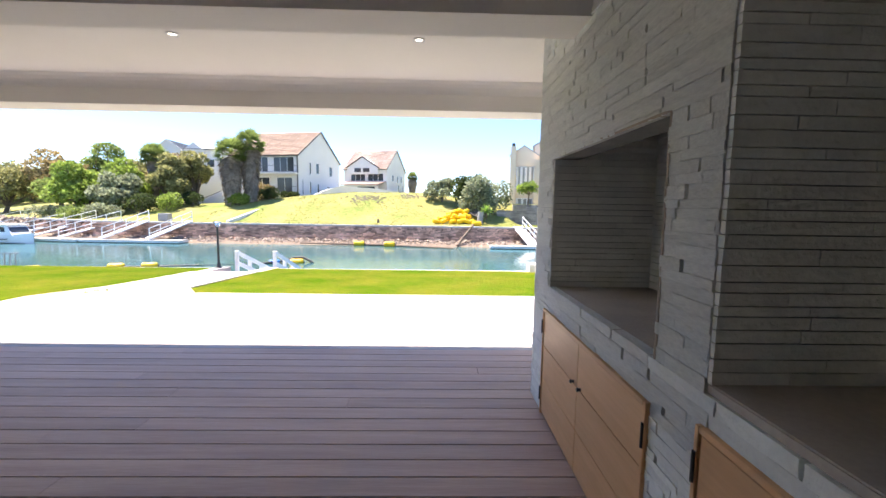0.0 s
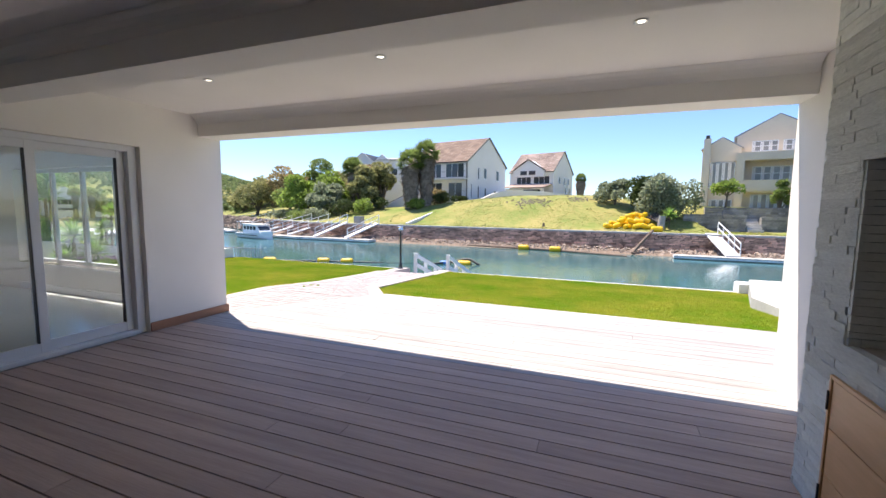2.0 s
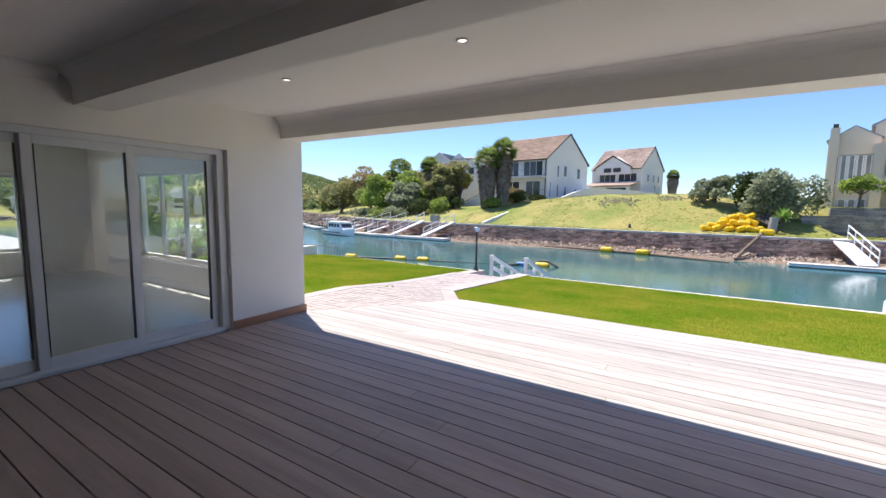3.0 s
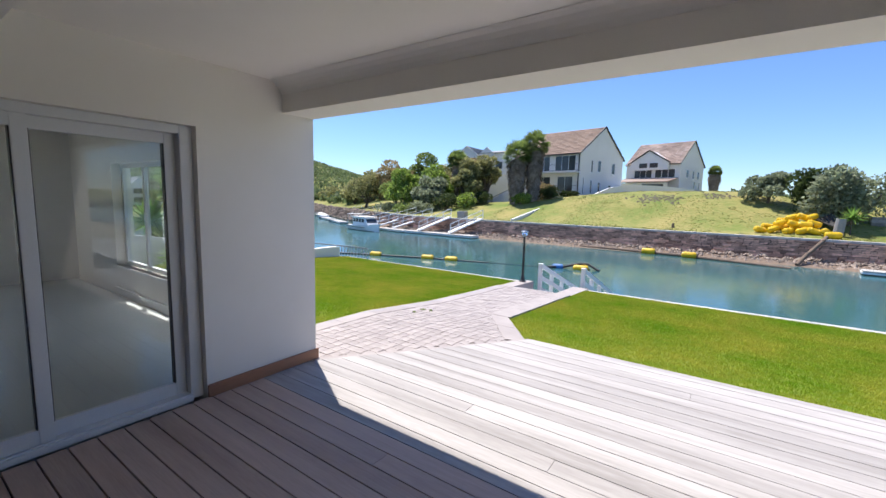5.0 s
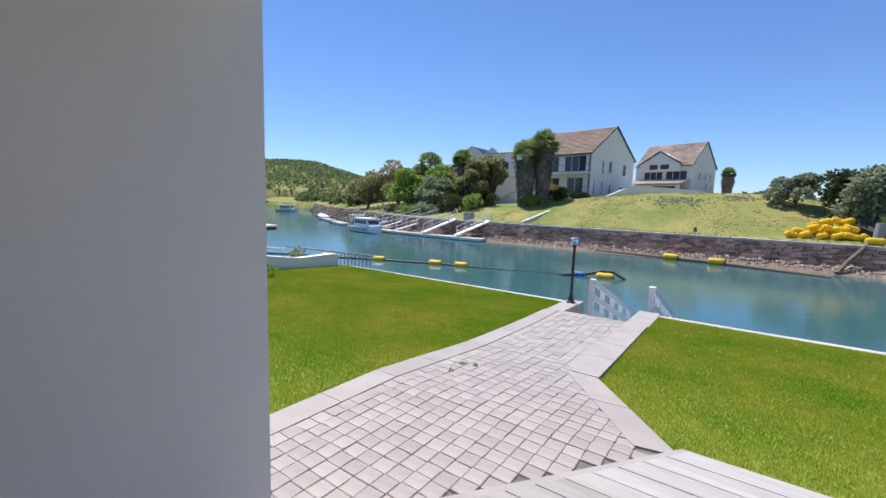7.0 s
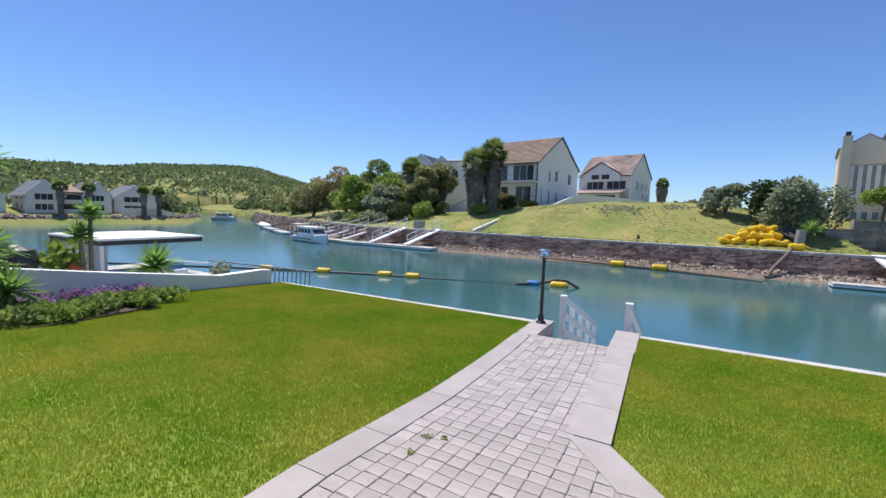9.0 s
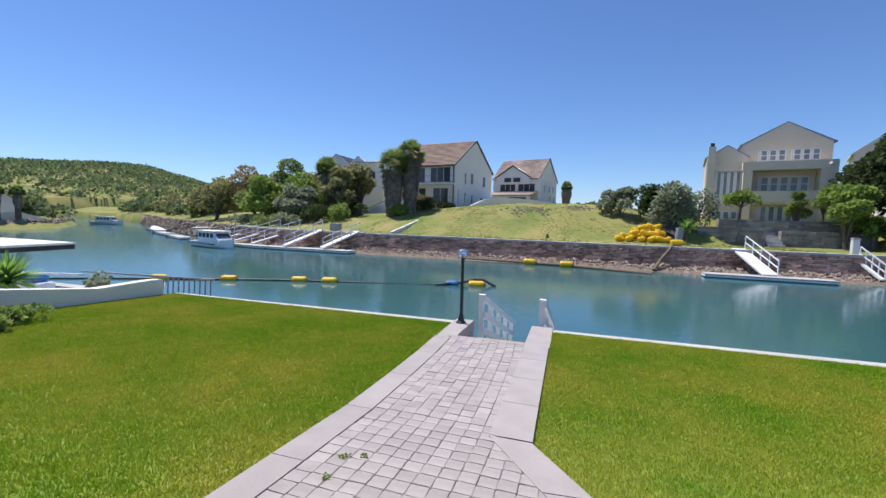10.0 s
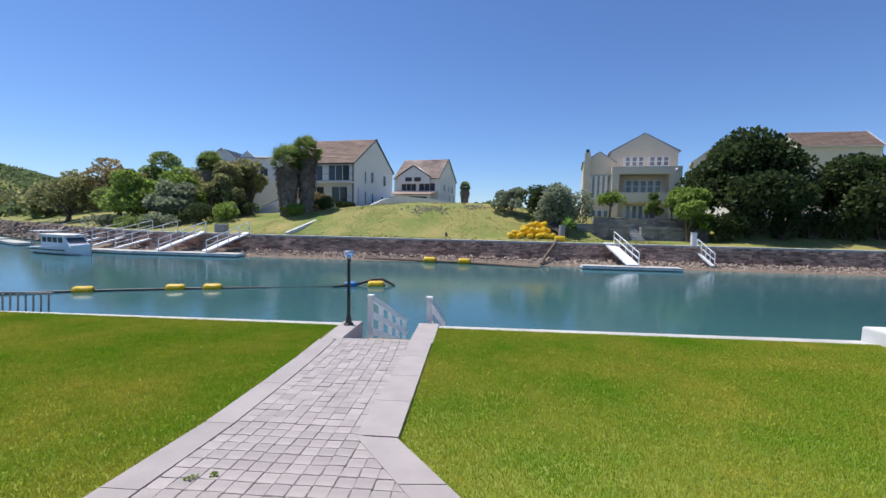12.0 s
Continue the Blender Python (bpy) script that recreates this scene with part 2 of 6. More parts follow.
def beam_between(p, q, w, h, bm=None):
    """A rectangular bar from p to q, upright in section."""
    p, q = Vector(p), Vector(q)
    d = (q - p).normalized()
    side = d.cross(Vector((0, 0, 1))).normalized() * w / 2
    up = side.cross(d).normalized() * h / 2
    bm = bm or bmesh.new()
    a = [bm.verts.new(p + s * side + u * up) for s, u in ((-1, -1), (1, -1), (1, 1), (-1, 1))]
    b = [bm.verts.new(q + s * side + u * up) for s, u in ((-1, -1), (1, -1), (1, 1), (-1, 1))]
    bm.faces.new(a[::-1]), bm.faces.new(b)
    for i in range(4):
        bm.faces.new((a[i], a[(i + 1) % 4], b[(i + 1) % 4], b[i]))
    return bm


def steps(table, x):
    """Straight interpolation in a table of (x, value)."""
    return float(np.interp(x, [a for a, _ in table], [b for _, b in table]))


def smooth(a, b, x):
    t = min(1.0, max(0.0, (x - a) / (b - a)))
    return t * t * (3 - 2 * t)

# ---- the covered patio ----
DZ = -0.04                      # top of the deck
WALL_X, FRONT, BEAM_IN = -5.3, 4.69, 4.37
CEIL, LINTEL = 2.5, 2.25
DOOR0, DOOR1, DOOR_H = 0.6, 3.66, 2.03
BACK = -2.6

solid("wall_west", box(WALL_X - 0.25, WALL_X, DOOR1, FRONT, -0.5, CEIL), M_PLASTER, "white plastered wall and column beside the patio", "wall")
solid("wall_west_lintel", box(WALL_X - 0.25, WALL_X, DOOR0, DOOR1, DOOR_H, CEIL), M_PLASTER, "white plastered lintel over the sliding doors", "wall")
solid("wall_west_rear", box(WALL_X - 0.25, WALL_X, BACK, DOOR0, -0.5, CEIL), M_PLASTER, "white plastered wall at the rear of the patio", "wall")
solid("wall_south", box(-12.2, 2.2, BACK - 0.25, BACK, -0.5, CEIL), M_PLASTER, "white plastered rear wall of the patio", "wall")
solid("wall_east", box(0.85, 1.25, 3.225, FRONT, -0.5, CEIL), M_PLASTER, "white plastered end column of the patio in sun", "wall")
solid("front_beam", box(WALL_X, 1.25, BEAM_IN, FRONT, LINTEL, CEIL), M_PLASTER, "white plastered beam over the patio opening", "beam")
solid("inner_beam", box(WALL_X, 1.25, 2.33, 2.6, 2.24, CEIL), M_PLASTER, "white plastered beam under the patio ceiling", "beam")
solid("ceiling", box(-12.2, 2.2, BACK - 0.25, FRONT, CEIL, CEIL + 0.35), M_CEIL, "smooth white patio ceiling", "ceiling")


def cornice(name, p, q, inward):
    """A stepped coving along a wall head."""
    bm = bmesh.new()
    p, q, d = Vector(p), Vector(q), Vector(inward)
    prof = [(0.0, -0.1), (0.006, -0.09), (0.018, -0.068), (0.038, -0.042), (0.066, -0.019), (0.095, -0.006), (0.11, -0.002), (0.11, 0.0), (0.0, 0.0)]
    a, b = [bm.verts.new(p + d * u + Vector((0, 0, v))) for u, v in prof], [bm.verts.new(q + d * u + Vector((0, 0, v))) for u, v in prof]
    bm.faces.new(a[::-1]), bm.faces.new(b)
    for i in range(len(prof)):
        bm.faces.new((a[i], a[(i + 1) % len(prof)], b[(i + 1) % len(prof)], b[i]))
    solid(name, bm, M_CEIL, "white moulded ceiling cornice", "cornice")


cornice("cornice_front", (WALL_X, BEAM_IN - 0.002, CEIL - 0.002), (0.84, BEAM_IN - 0.002, CEIL - 0.002), (0, -1, 0))
cornice("cornice_inner", (WALL_X, 2.328, CEIL - 0.002), (0.45, 2.328, CEIL - 0.002), (0, -1, 0))
cornice("cornice_west", (WALL_X + 0.002, BACK, CEIL - 0.003), (WALL_X + 0.002, 2.24, CEIL - 0.003), (1, 0, 0))

# skirting of the column, along the wall and round the corner
bm = box(WALL_X + 0.002, WALL_X + 0.022, DOOR1 + 0.002, FRONT + 0.02, DZ, 0.06, 0.003)
tagged(new("baseboard", mesh_of("baseboard", bm, M_SKIRT)), "reddish hardwood skirting board along the white column", "baseboard", "", "structure")

# downlights
def downlight(x, y):
    t = thing("downlight", "small round recessed white downlight in the ceiling", "ceiling light", (x, y, CEIL - 0.001), group="patio downlights")
    bm = lathe([(0.024, 0.0), (0.04, -0.003), (0.043, -0.008), (0.036, -0.01), (0.029, -0.004), (0.024, 0.0)], 20)
    part("trim_ring", bm, M_ALU, t)
    part("lamp", lathe([(0.0, -0.003), (0.022, -0.004), (0.024, -0.001)], 16), M_LAMPGLOW, t)
    return t


first = downlight(-0.39, 3.33)
for x in (-2.11, -3.83):
    copy_thing(first, pose(x, 3.33, CEIL - 0.001))

# ---- sliding doors ----
def panel(parent, y0, y1, x, z0=0.0, z1=2.0):
    """One glazed leaf: four frame members and a pane."""
    w, d = 0.075, 0.04
    leaf = new("sliding_leaf", mesh_of("sliding_leaf", box(x - d / 2, x + d / 2, y0, y0 + w, z0, z1, 0.004), M_ALU))
    leaf.parent = parent
    part("stile", box(x - d / 2, x + d / 2, y1 - w, y1, z0, z1, 0.004), M_ALU, leaf)
    part("top_rail", box(x - d / 2, x + d / 2, y0 + w, y1 - w, z1 - w, z1, 0.003), M_ALU, leaf)
    part("bottom_rail", box(x - d / 2, x + d / 2, y0 + w, y1 - w, z0, z0 + 0.1, 0.003), M_ALU, leaf)
    part("gasket", box(x - d / 2 - 0.002, x + d / 2 + 0.002, y1 - w - 0.008, y1 - w, z0 + 0.1, z1 - w), M_BLACK, leaf)
    part("gasket", box(x - d / 2 - 0.002, x + d / 2 + 0.002, y0 + w, y0 + w + 0.008, z0 + 0.1, z1 - w), M_BLACK, leaf)
    p = part("pane", box(x - 0.003, x + 0.003, y0 + w, y1 - w, z0 + 0.1, z1 - w), M_GLASS, leaf)
    p.visible_shadow = False


doors = thing("door_1", "white aluminium sliding glass doors, closed", "sliding door", kind="structure")
FX = WALL_X - 0.13
part("frame_jamb", box(FX - 0.09, FX + 0.07, DOOR1 - 0.09, DOOR1 - 0.001, DZ, DOOR_H - 0.001, 0.004), M_ALU, doors)
part("frame_jamb", box(FX - 0.09, FX + 0.07, DOOR0 + 0.001, DOOR0 + 0.09, DZ, DOOR_H - 0.001, 0.004), M_ALU, doors)
part("frame_head", box(FX - 0.09, FX + 0.07, DOOR0 + 0.09, DOOR1 - 0.09, DOOR_H - 0.06, DOOR_H - 0.001, 0.004), M_ALU, doors)
part("track", box(FX - 0.09, FX + 0.11, DOOR0 + 0.09, DOOR1 - 0.09, DZ, DZ + 0.04, 0.004), M_ALU, doors)
part("track_rail", box(FX + 0.075, FX + 0.09, DOOR0 + 0.09, DOOR1 - 0.09, DZ + 0.04, DZ + 0.05), M_ALU, doors)
panel(doors, 2.72, 3.57, FX - 0.02, 0.0, 1.97)
panel(doors, 2.0, 2.79, FX + 0.035, 0.0, 1.97)
panel(doors, 1.3, 2.06, FX - 0.02, 0.0, 1.97)
panel(doors, 0.69, 1.37, FX - 0.065, 0.0, 1.97)

# ---- the room behind the doors ----
RX = -11.6
solid("room_floor", box(RX, WALL_X - 0.25, BACK, FRONT - 0.3, -0.4, DZ + 0.02), M_TILE, "pale glossy tiled room floor", "floor")
W0, W1, WZ0, WZ1 = -9.7, -6.5, 0.42, 1.95
solid("wall_front_room", box(RX - 0.25, W0, FRONT - 0.25, FRONT, -0.5, CEIL), M_PLASTER, "white outer wall of the room", "wall")
solid("wall_front_room_pier", box(W1, WALL_X - 0.25, FRONT - 0.25, FRONT, -0.5, CEIL), M_PLASTER, "white outer wall pier", "wall")
solid("wall_front_room_sill", box(W0, W1, FRONT - 0.25, FRONT, -0.5, WZ0), M_PLASTER, "white wall under the window", "wall")
solid("wall_front_room_head", box(W0, W1, FRONT - 0.25, FRONT, WZ1, CEIL), M_PLASTER, "white wall over the window", "wall")
# opening carried south past the inferred window, so added daylight brightens the room
S0, S1 = -1.6, 3.4
solid("wall_room_west", box(RX - 0.25, RX, BACK, S0, -0.5, CEIL), M_PLASTER, "white side wall of the room", "wall")
solid("wall_room_west_pier", box(RX - 0.25, RX, S1, FRONT - 0.25, -0.5, CEIL), M_PLASTER, "white side wall pier of the room", "wall")
solid("wall_room_west_sill", box(RX - 0.25, RX, S0, S1, -0.5, 0.45), M_PLASTER, "white wall under the side window", "wall")
solid("wall_room_west_head", box(RX - 0.25, RX, S0, S1, 1.9, CEIL), M_PLASTER, "white wall over the side window", "wall")
solid("room_baseboard", box(W0, WALL_X - 0.26, FRONT - 0.27, FRONT - 0.252, DZ + 0.02, 0.08), M_WHITEWOOD, "white skirting under the window", "baseboard")


def window(name, n, span, z0, z1, place, label):
    w = thing(name, label, "window", kind="structure")
    w.matrix_world = place
    for z in (z0, z1 - 0.06):
        part("window_frame", box(0, span, -0.03, 0.03, z, z + 0.06, 0.003), M_ALU, w)
    for i in range(n + 1):
        x = i * (span - 0.06) / n
        part("mullion", box(x, x + 0.06, -0.03, 0.03, z0 + 0.06, z1 - 0.06, 0.003), M_ALU, w)
        if i < n:
            p = part("pane", box(x + 0.06, (i + 1) * (span - 0.06) / n, -0.003, 0.003, z0 + 0.06, z1 - 0.06), M_GLASS, w)
            p.visible_shadow = False
    part("window_sill", box(-0.03, span + 0.03, -0.16, -0.05, z0 - 0.03, z0, 0.004), M_WHITEWOOD, w)


window("window_1", 4, W1 - W0, WZ0, WZ1, pose(W0, FRONT - 0.1, 0), "white framed window of the room to the water")
window("window_2", 5, S1 - S0, 0.45, 1.9, pose(RX - 0.12, S0, 0, 0, 0, 90), "white framed side window, widened to brighten the room")

# ---- stone barbecue wall ----
SX, SEND, SBACK = 0.475, 3.22, 1.7
N1 = (1.60, 2.87, 0.83, 1.63)     # niche: y0, y1, z0, z1
N2 = (-0.35, 1.337, 0.862, 2.46)
C1 = (1.60, 2.92, 0.0, 0.675)     # cabinet: y0, y1, z0, z1
C2 = (0.0, 1.345, 0.0, 0.743)
bar = thing("barbecue_wall", "built-in barbecue wall clad in grey-painted stacked stone", "barbecue", kind="")
core = bmesh.new()
X0 = SX + 0.02
for y0, y1, z0, z1 in ((N1[1], SEND - 0.02, DZ, CEIL), (N2[1], N1[0], DZ, CEIL), (BACK, N2[0], DZ, CEIL),
                       (N1[0], N1[1], N1[3], CEIL), (N2[0], N2[1], N2[3], CEIL),
                       (N1[0], N1[1], C1[3], N1[2] - 0.03), (N2[0], N2[1], C2[3], N2[2] - 0.03)):
    box(X0, SX + 0.16, y0, y1, z0, z1 - 0.001, 0, core)
box(SX + 0.66, SX + 0.75, BACK, SEND - 0.02, DZ, CEIL - 0.001, 0, core)
box(X0, SX + 0.75, SEND - 0.1, SEND - 0.02, DZ, CEIL - 0.001, 0, core)
box(X0 + 0.1, SX + 0.72, N1[0] - 0.2, N1[0] - 0.04, DZ, CEIL - 0.002, 0, core)
part("core", core, M_JOINT_SHADE, bar)
for n in (N1, N2):
    part("hearth", box(SX + 0.004, SX + 0.655, n[0] - 0.03, n[1] + 0.03, n[2] - 0.03, n[2], 0.004), M_SCREED, bar, "smooth clay-coloured hearth slab")
    flue = 0.42 if n is N1 else 0.0
    part("niche_roof", box(SX + (0.17 if flue else 0.02), SX + 0.655, n[0] - 0.03, n[1] + 0.03, n[3] + flue, n[3] + flue + 0.02), M_CLAY, bar)
    part("side_panel", box(SX + 0.02, SX + 0.655, n[0] - 0.03, n[0] - 0.002, n[2], n[3]), M_CLAY, bar, "brown fire-clay side panel")
part("edge_trim", box(SX - 0.004, SX + 0.02, N1[0] - 0.012, N1[0] - 0.001, N1[2], N1[3] + 0.01), M_CLAY, bar)
part("edge_trim", box(SX - 0.004, SX + 0.02, N1[0] - 0.012, N1[1], N1[3] + 0.001, N1[3] + 0.012), M_CLAY, bar)

part("lintel_strip", box(SX + 0.003, SX + 0.02, N1[0], N1[1], N1[3] + 0.013, N1[3] + 0.055), M_STONE, bar)


def cabinet(y0, y1, z0, z1):
    c = thing("barbecue_cabinet", "pine double-door cabinet with horizontal boards under the barbecue niche", "cabinet", (0, 0, 0), group="barbecue cabinets")
    x = SX - 0.012
    part("carcass", box(x + 0.03, SX + 0.6, y0 + 0.012, y1 - 0.012, DZ, z1 - 0.012), M_OAK, c)
    for a, b, k in ((y0, y0 + 0.018, 0), (y1 - 0.018, y1, 0)):
        part("frame", box(x - 0.006, x + 0.03, a, b, DZ, z1, 0.002), M_OAK, c)
    part("frame", box(x - 0.006, x + 0.03, y0 + 0.018, y1 - 0.018, z1 - 0.018, z1, 0.002), M_OAK, c)
    mid = (y0 + y1) / 2
    for a, b, knob, hinge in ((y0 + 0.021, mid - 0.002, mid - 0.05, y0 + 0.008), (mid + 0.002, y1 - 0.021, mid + 0.05, y1 - 0.008)):
        d = new("door", mesh_of("door", box(x + 0.012, x + 0.026, a, b, DZ + 0.02, z1 - 0.022), M_OAK))
        d.parent = c
        rows = 3
        h = (z1 - 0.022 - DZ - 0.02) / rows
        for i in range(rows):
            part("board", box(x, x + 0.011, a, b, DZ + 0.02 + i * h + 0.0015, DZ + 0.02 + (i + 1) * h - 0.0015, 0.0015), M_OAK, d)
        part("knob", lathe([(0.009, 0), (0.006, 0.008), (0.011, 0.014), (0.008, 0.02)], 12, m=pose(x, knob, z1 - 0.235, 0, -90, 0)), M_BLACK, d, "small black round knob")
        for z in (z1 - 0.12, 0.1):
            part("hinge", rod((x - 0.008, hinge, z - 0.045), (x - 0.008, hinge, z + 0.045), 0.006), M_BLACK, c)


cabinet(*C1)
cabinet(*C2)

# boundary closing the place to the east and behind
solid("wall_east_rear", box(2.0, 2.2, BACK, 3.2, -0.5, CEIL), M_PLASTER, "plain closing wall behind the barbecue", "wall")

# ---- near ground ----
def ground(x, y):
    """Height of the garden: level by the house, falling to the water."""
    return steps(((5.0, -0.072), (6.3, -0.085), (7.8, -0.22), (11.7, -0.45), (12.2, -0.46)), y)


EDGE = lambda x: 11.72 + 0.012 * (x + 4.6)       # the water's edge
WEST = -12.6
DECK_Y = 6.53


def sheet(outline_left, outline_right, y0, y1, ny, nx, lift=0.0):
    """A grid between two boundary functions of y."""
    v, f = [], []
    for j in range(ny + 1):
        y = y0 + (y1 - y0) * j / ny
        a, b = outline_left(y), outline_right(y)
        for i in range(nx + 1):
            x = a + (b - a) * i / nx
            v.append((x, y, ground(x, y) + lift))
    for j in range(ny):
        for i in range(nx):
            k = j * (nx + 1) + i
            f.append((k, k + 1, k + nx + 2, k + nx + 1))
    return v, f


def left_l(y):
    return WEST


def left_r(y):
    return steps(((4.7, -6.24), (6.6, -6.21), (7.8, -6.19), (8.8, -6.2), (9.8, -6.23), (10.6, -6.28), (11.7, -6.34)), y)


def right_l(y):
    return steps(((6.52, -3.86), (7.69, -4.655), (11.8, -4.645)), y)


def right_r(y):
    return 9.0


lawn_west = tagged(new("lawn_west", raw("lawn_west", *sheet(left_l, left_r, 4.7, 11.62, 40, 20, -0.012), M_SOIL)), "soil under the mown lawn west of the path", "lawn", "", "structure")
lawn_east = tagged(new("lawn_east", raw("lawn_east", *sheet(right_l, right_r, DECK_Y, 11.7, 36, 24, -0.012), M_SOIL)), "soil under the mown lawn east of the path", "lawn", "", "structure")


def blades(name, left, right, y0, y1, count, seed, label):
    """Mown grass as many short bent blades."""
    r = np.random.RandomState(seed)
    y = y0 + (y1 - y0) * r.rand(count)
    a, b = np.array([left(t) for t in y]), np.array([right(t) for t in y])
    x = a + (b - a) * r.rand(count)
    z = np.interp(y, [5.0, 6.3, 7.8, 11.7, 12.2], [-0.072, -0.085, -0.22, -0.45, -0.46]) - 0.014
    ang, h, w = r.rand(count) * 6.2832, 0.016 + 0.015 * r.rand(count), 0.0014 + 0.0014 * r.rand(count)
    w *= 1 + 0.45 * (y - y0)
    lean = 0.022 * r.rand(count)
    dx, dy = np.cos(ang), np.sin(ang)
    p = np.empty((count, 3, 3))
    p[:, 0] = np.stack([x - dy * w, y + dx * w, z], 1)
    p[:, 1] = np.stack([x + dy * w, y - dx * w, z], 1)
    p[:, 2] = np.stack([x + dx * lean, y + dy * lean, z + h], 1)
    me = bpy.data.meshes.new(name)
    me.vertices.add(count * 3)
    me.vertices.foreach_set("co", p.ravel())
    me.loops.add(count * 3)
    me.loops.foreach_set("vertex_index", np.arange(count * 3))
    me.polygons.add(count)
    me.polygons.foreach_set("loop_start", np.arange(0, count * 3, 3))
    me.update()
    me.validate()
    me.materials.append(M_GRASS)
    return tagged(new(name, me), label, "grass", "", "stuff")


blades("grass_west", left_l, left_r, 4.75, 11.6, 560000, 3, "short bright green mown grass beside the paved path")
blades("grass_east", right_l, lambda y: 5.0, DECK_Y + 0.02, 11.66, 620000, 4, "short bright green mown grass between deck and water")

# land under house and garden, down to the canal bed
bm = prism([(-12.8, -60), (60, -60), (60, 11.9), (-12.8, 11.45)], -4.0, -0.62)
solid("ground", bm, M_EARTH, "earth under the house and garden", "ground")
# quay coping along the lawn
def coping(x0, x1, z0=-0.47):
    return prism([(x0, EDGE(x0) - 0.1), (x1, EDGE(x1) - 0.1), (x1, EDGE(x1) + 0.16), (x0, EDGE(x0) + 0.16)], -3.5, z0)


solid("quay_coping_west", coping(-12.7, -6.32), M_CONC, "pale concrete coping at the water's edge", "coping")
solid("quay_coping_east", coping(-4.64, 60), M_CONC, "pale concrete coping at the water's edge", "coping")
solid("side_patio", prism([(2.6, 5.8), (9, 5.8), (9, 11.6), (2.6, 11.6), (2.0, 9.3)], -0.5, -0.12), M_CONC, "pale neighbouring concrete patio", "patio")
solid("edge_block", box(2.4, 2.9, 11.5, 11.95, -0.5, -0.22, 0.02), M_WHITE, "white block at the water's edge", "block")

# water
solid("water", prism([(-700, -300), (700, -300), (700, 700), (-700, 700)], -4.5, -2.42), M_WATER, "calm blue-green canal water", "water")

# ---- the far bank ----
QTOP = -0.6
BANK = ((-400, 150.0), (-110, 84.0), (-75, 62.0), (-50, 49.0), (-34, 42.4), (-20, 41.8), (60, 40.6), (400, 40.6))
AMP = ((-120, 1.6), (-60, 1.6), (-34, 1.8), (-24, 2.2), (-17, 3.2), (-10, 3.75), (-2, 3.7), (4, 3.0), (10, 2.4), (20, 2.3), (60, 2.6))


def bank(x):
    return steps(BANK, x)


def far_z(x, y):
    d = y - bank(x)
    if d < -0.5:
        return -2.9
    rise = (8.0, 10.6) if 8.6 < x < 20.8 else (1.0, 14.0)
    z = QTOP + 0.02 + steps(AMP, x) * smooth(*rise, d) + 0.25 * smooth(14, 60, d)
    if d > 1.5:
        z += 0.12 * noise.noise((x * 0.18, y * 0.18, 3.0))
    return z - 4.0 * smooth(130, 600, d)


def grid_mesh(name, xs, ys, fn, material):
    v = [fn(x, y) for y in ys for x in xs]
    n = len(xs)
    f = [(j * n + i, j * n + i + 1, (j + 1) * n + i + 1, (j + 1) * n + i) for j in range(len(ys) - 1) for i in range(n - 1)]
    me = raw(name, v, f, material)
    me.polygons.foreach_set("use_smooth", [True] * len(f))
    return me


XS = [-900, -500, -300, -220, -160, -120, -95, -80, -65] + [-55 + 1.5 * i for i in range(76)] + [65, 80, 110, 160, 300, 600, 900]
DS = [-0.8, 0, 0.6, 1.2, 2, 3, 4, 5, 6, 7, 8, 9, 10, 11, 12, 13, 14, 16, 18, 21, 25, 30, 36, 45, 60, 90, 130, 200, 400, 900, 2500]
tagged(new("far_bank", grid_mesh("far_bank", XS, DS, lambda x, d: (x, bank(x) + 0.05, -3.0) if d < 0 and x > -47 else (x, bank(x) + d, far_z(x, bank(x) + d)), M_HILLGRASS)), "grassy hill and lawns beyond the canal", "ground", "", "structure")
# western bank of the basin, rising to a wooded hill
def shore(y):
    """Where the basin's western shore lies; a channel opens north of the houses."""
    return steps(((-260, -84), (50, -84), (62, -99), (67, -165), (800, -165)), y)


RIDGE = ((-0.6, 12), (0.2, 17), (0.33, 19.5), (0.43, 20.5), (0.5, 24), (0.6, 27), (0.77, 29.5), (0.89, 25), (1.02, 19), (1.2, 7), (1.5, 0))


def hill_z(x, y):
    d = shore(y) - x
    if d < 0:
        return -2.9
    back = -84.0 - x
    top = steps(RIDGE, (y - 4.5) / (-4.4 - x)) + 3.2 * noise.noise((y * 0.022, x * 0.012, 2))
    return -1.3 + 1.3 * smooth(1, 20, d) + top * smooth(25, 230, back) * (1 - 0.35 * smooth(230, 400, back))


YS = [-260 + 14 * i for i in range(21)] + [38, 44, 50, 54, 58, 61, 63, 65, 67, 72] + [80 + 14 * i for i in range(46)]
XD = [-3, 0, 1.5, 5, 12, 20, 40, 70, 100, 130, 160, 190, 220, 250, 280, 310, 340, 400, 500, 800]
tagged(new("west_bank", grid_mesh("west_bank", XD[::-1], YS, lambda d, y: (shore(y) - d, y, hill_z(shore(y) - d, y)), M_HILLGRASS)), "wooded hill beyond the basin", "ground", "", "structure")

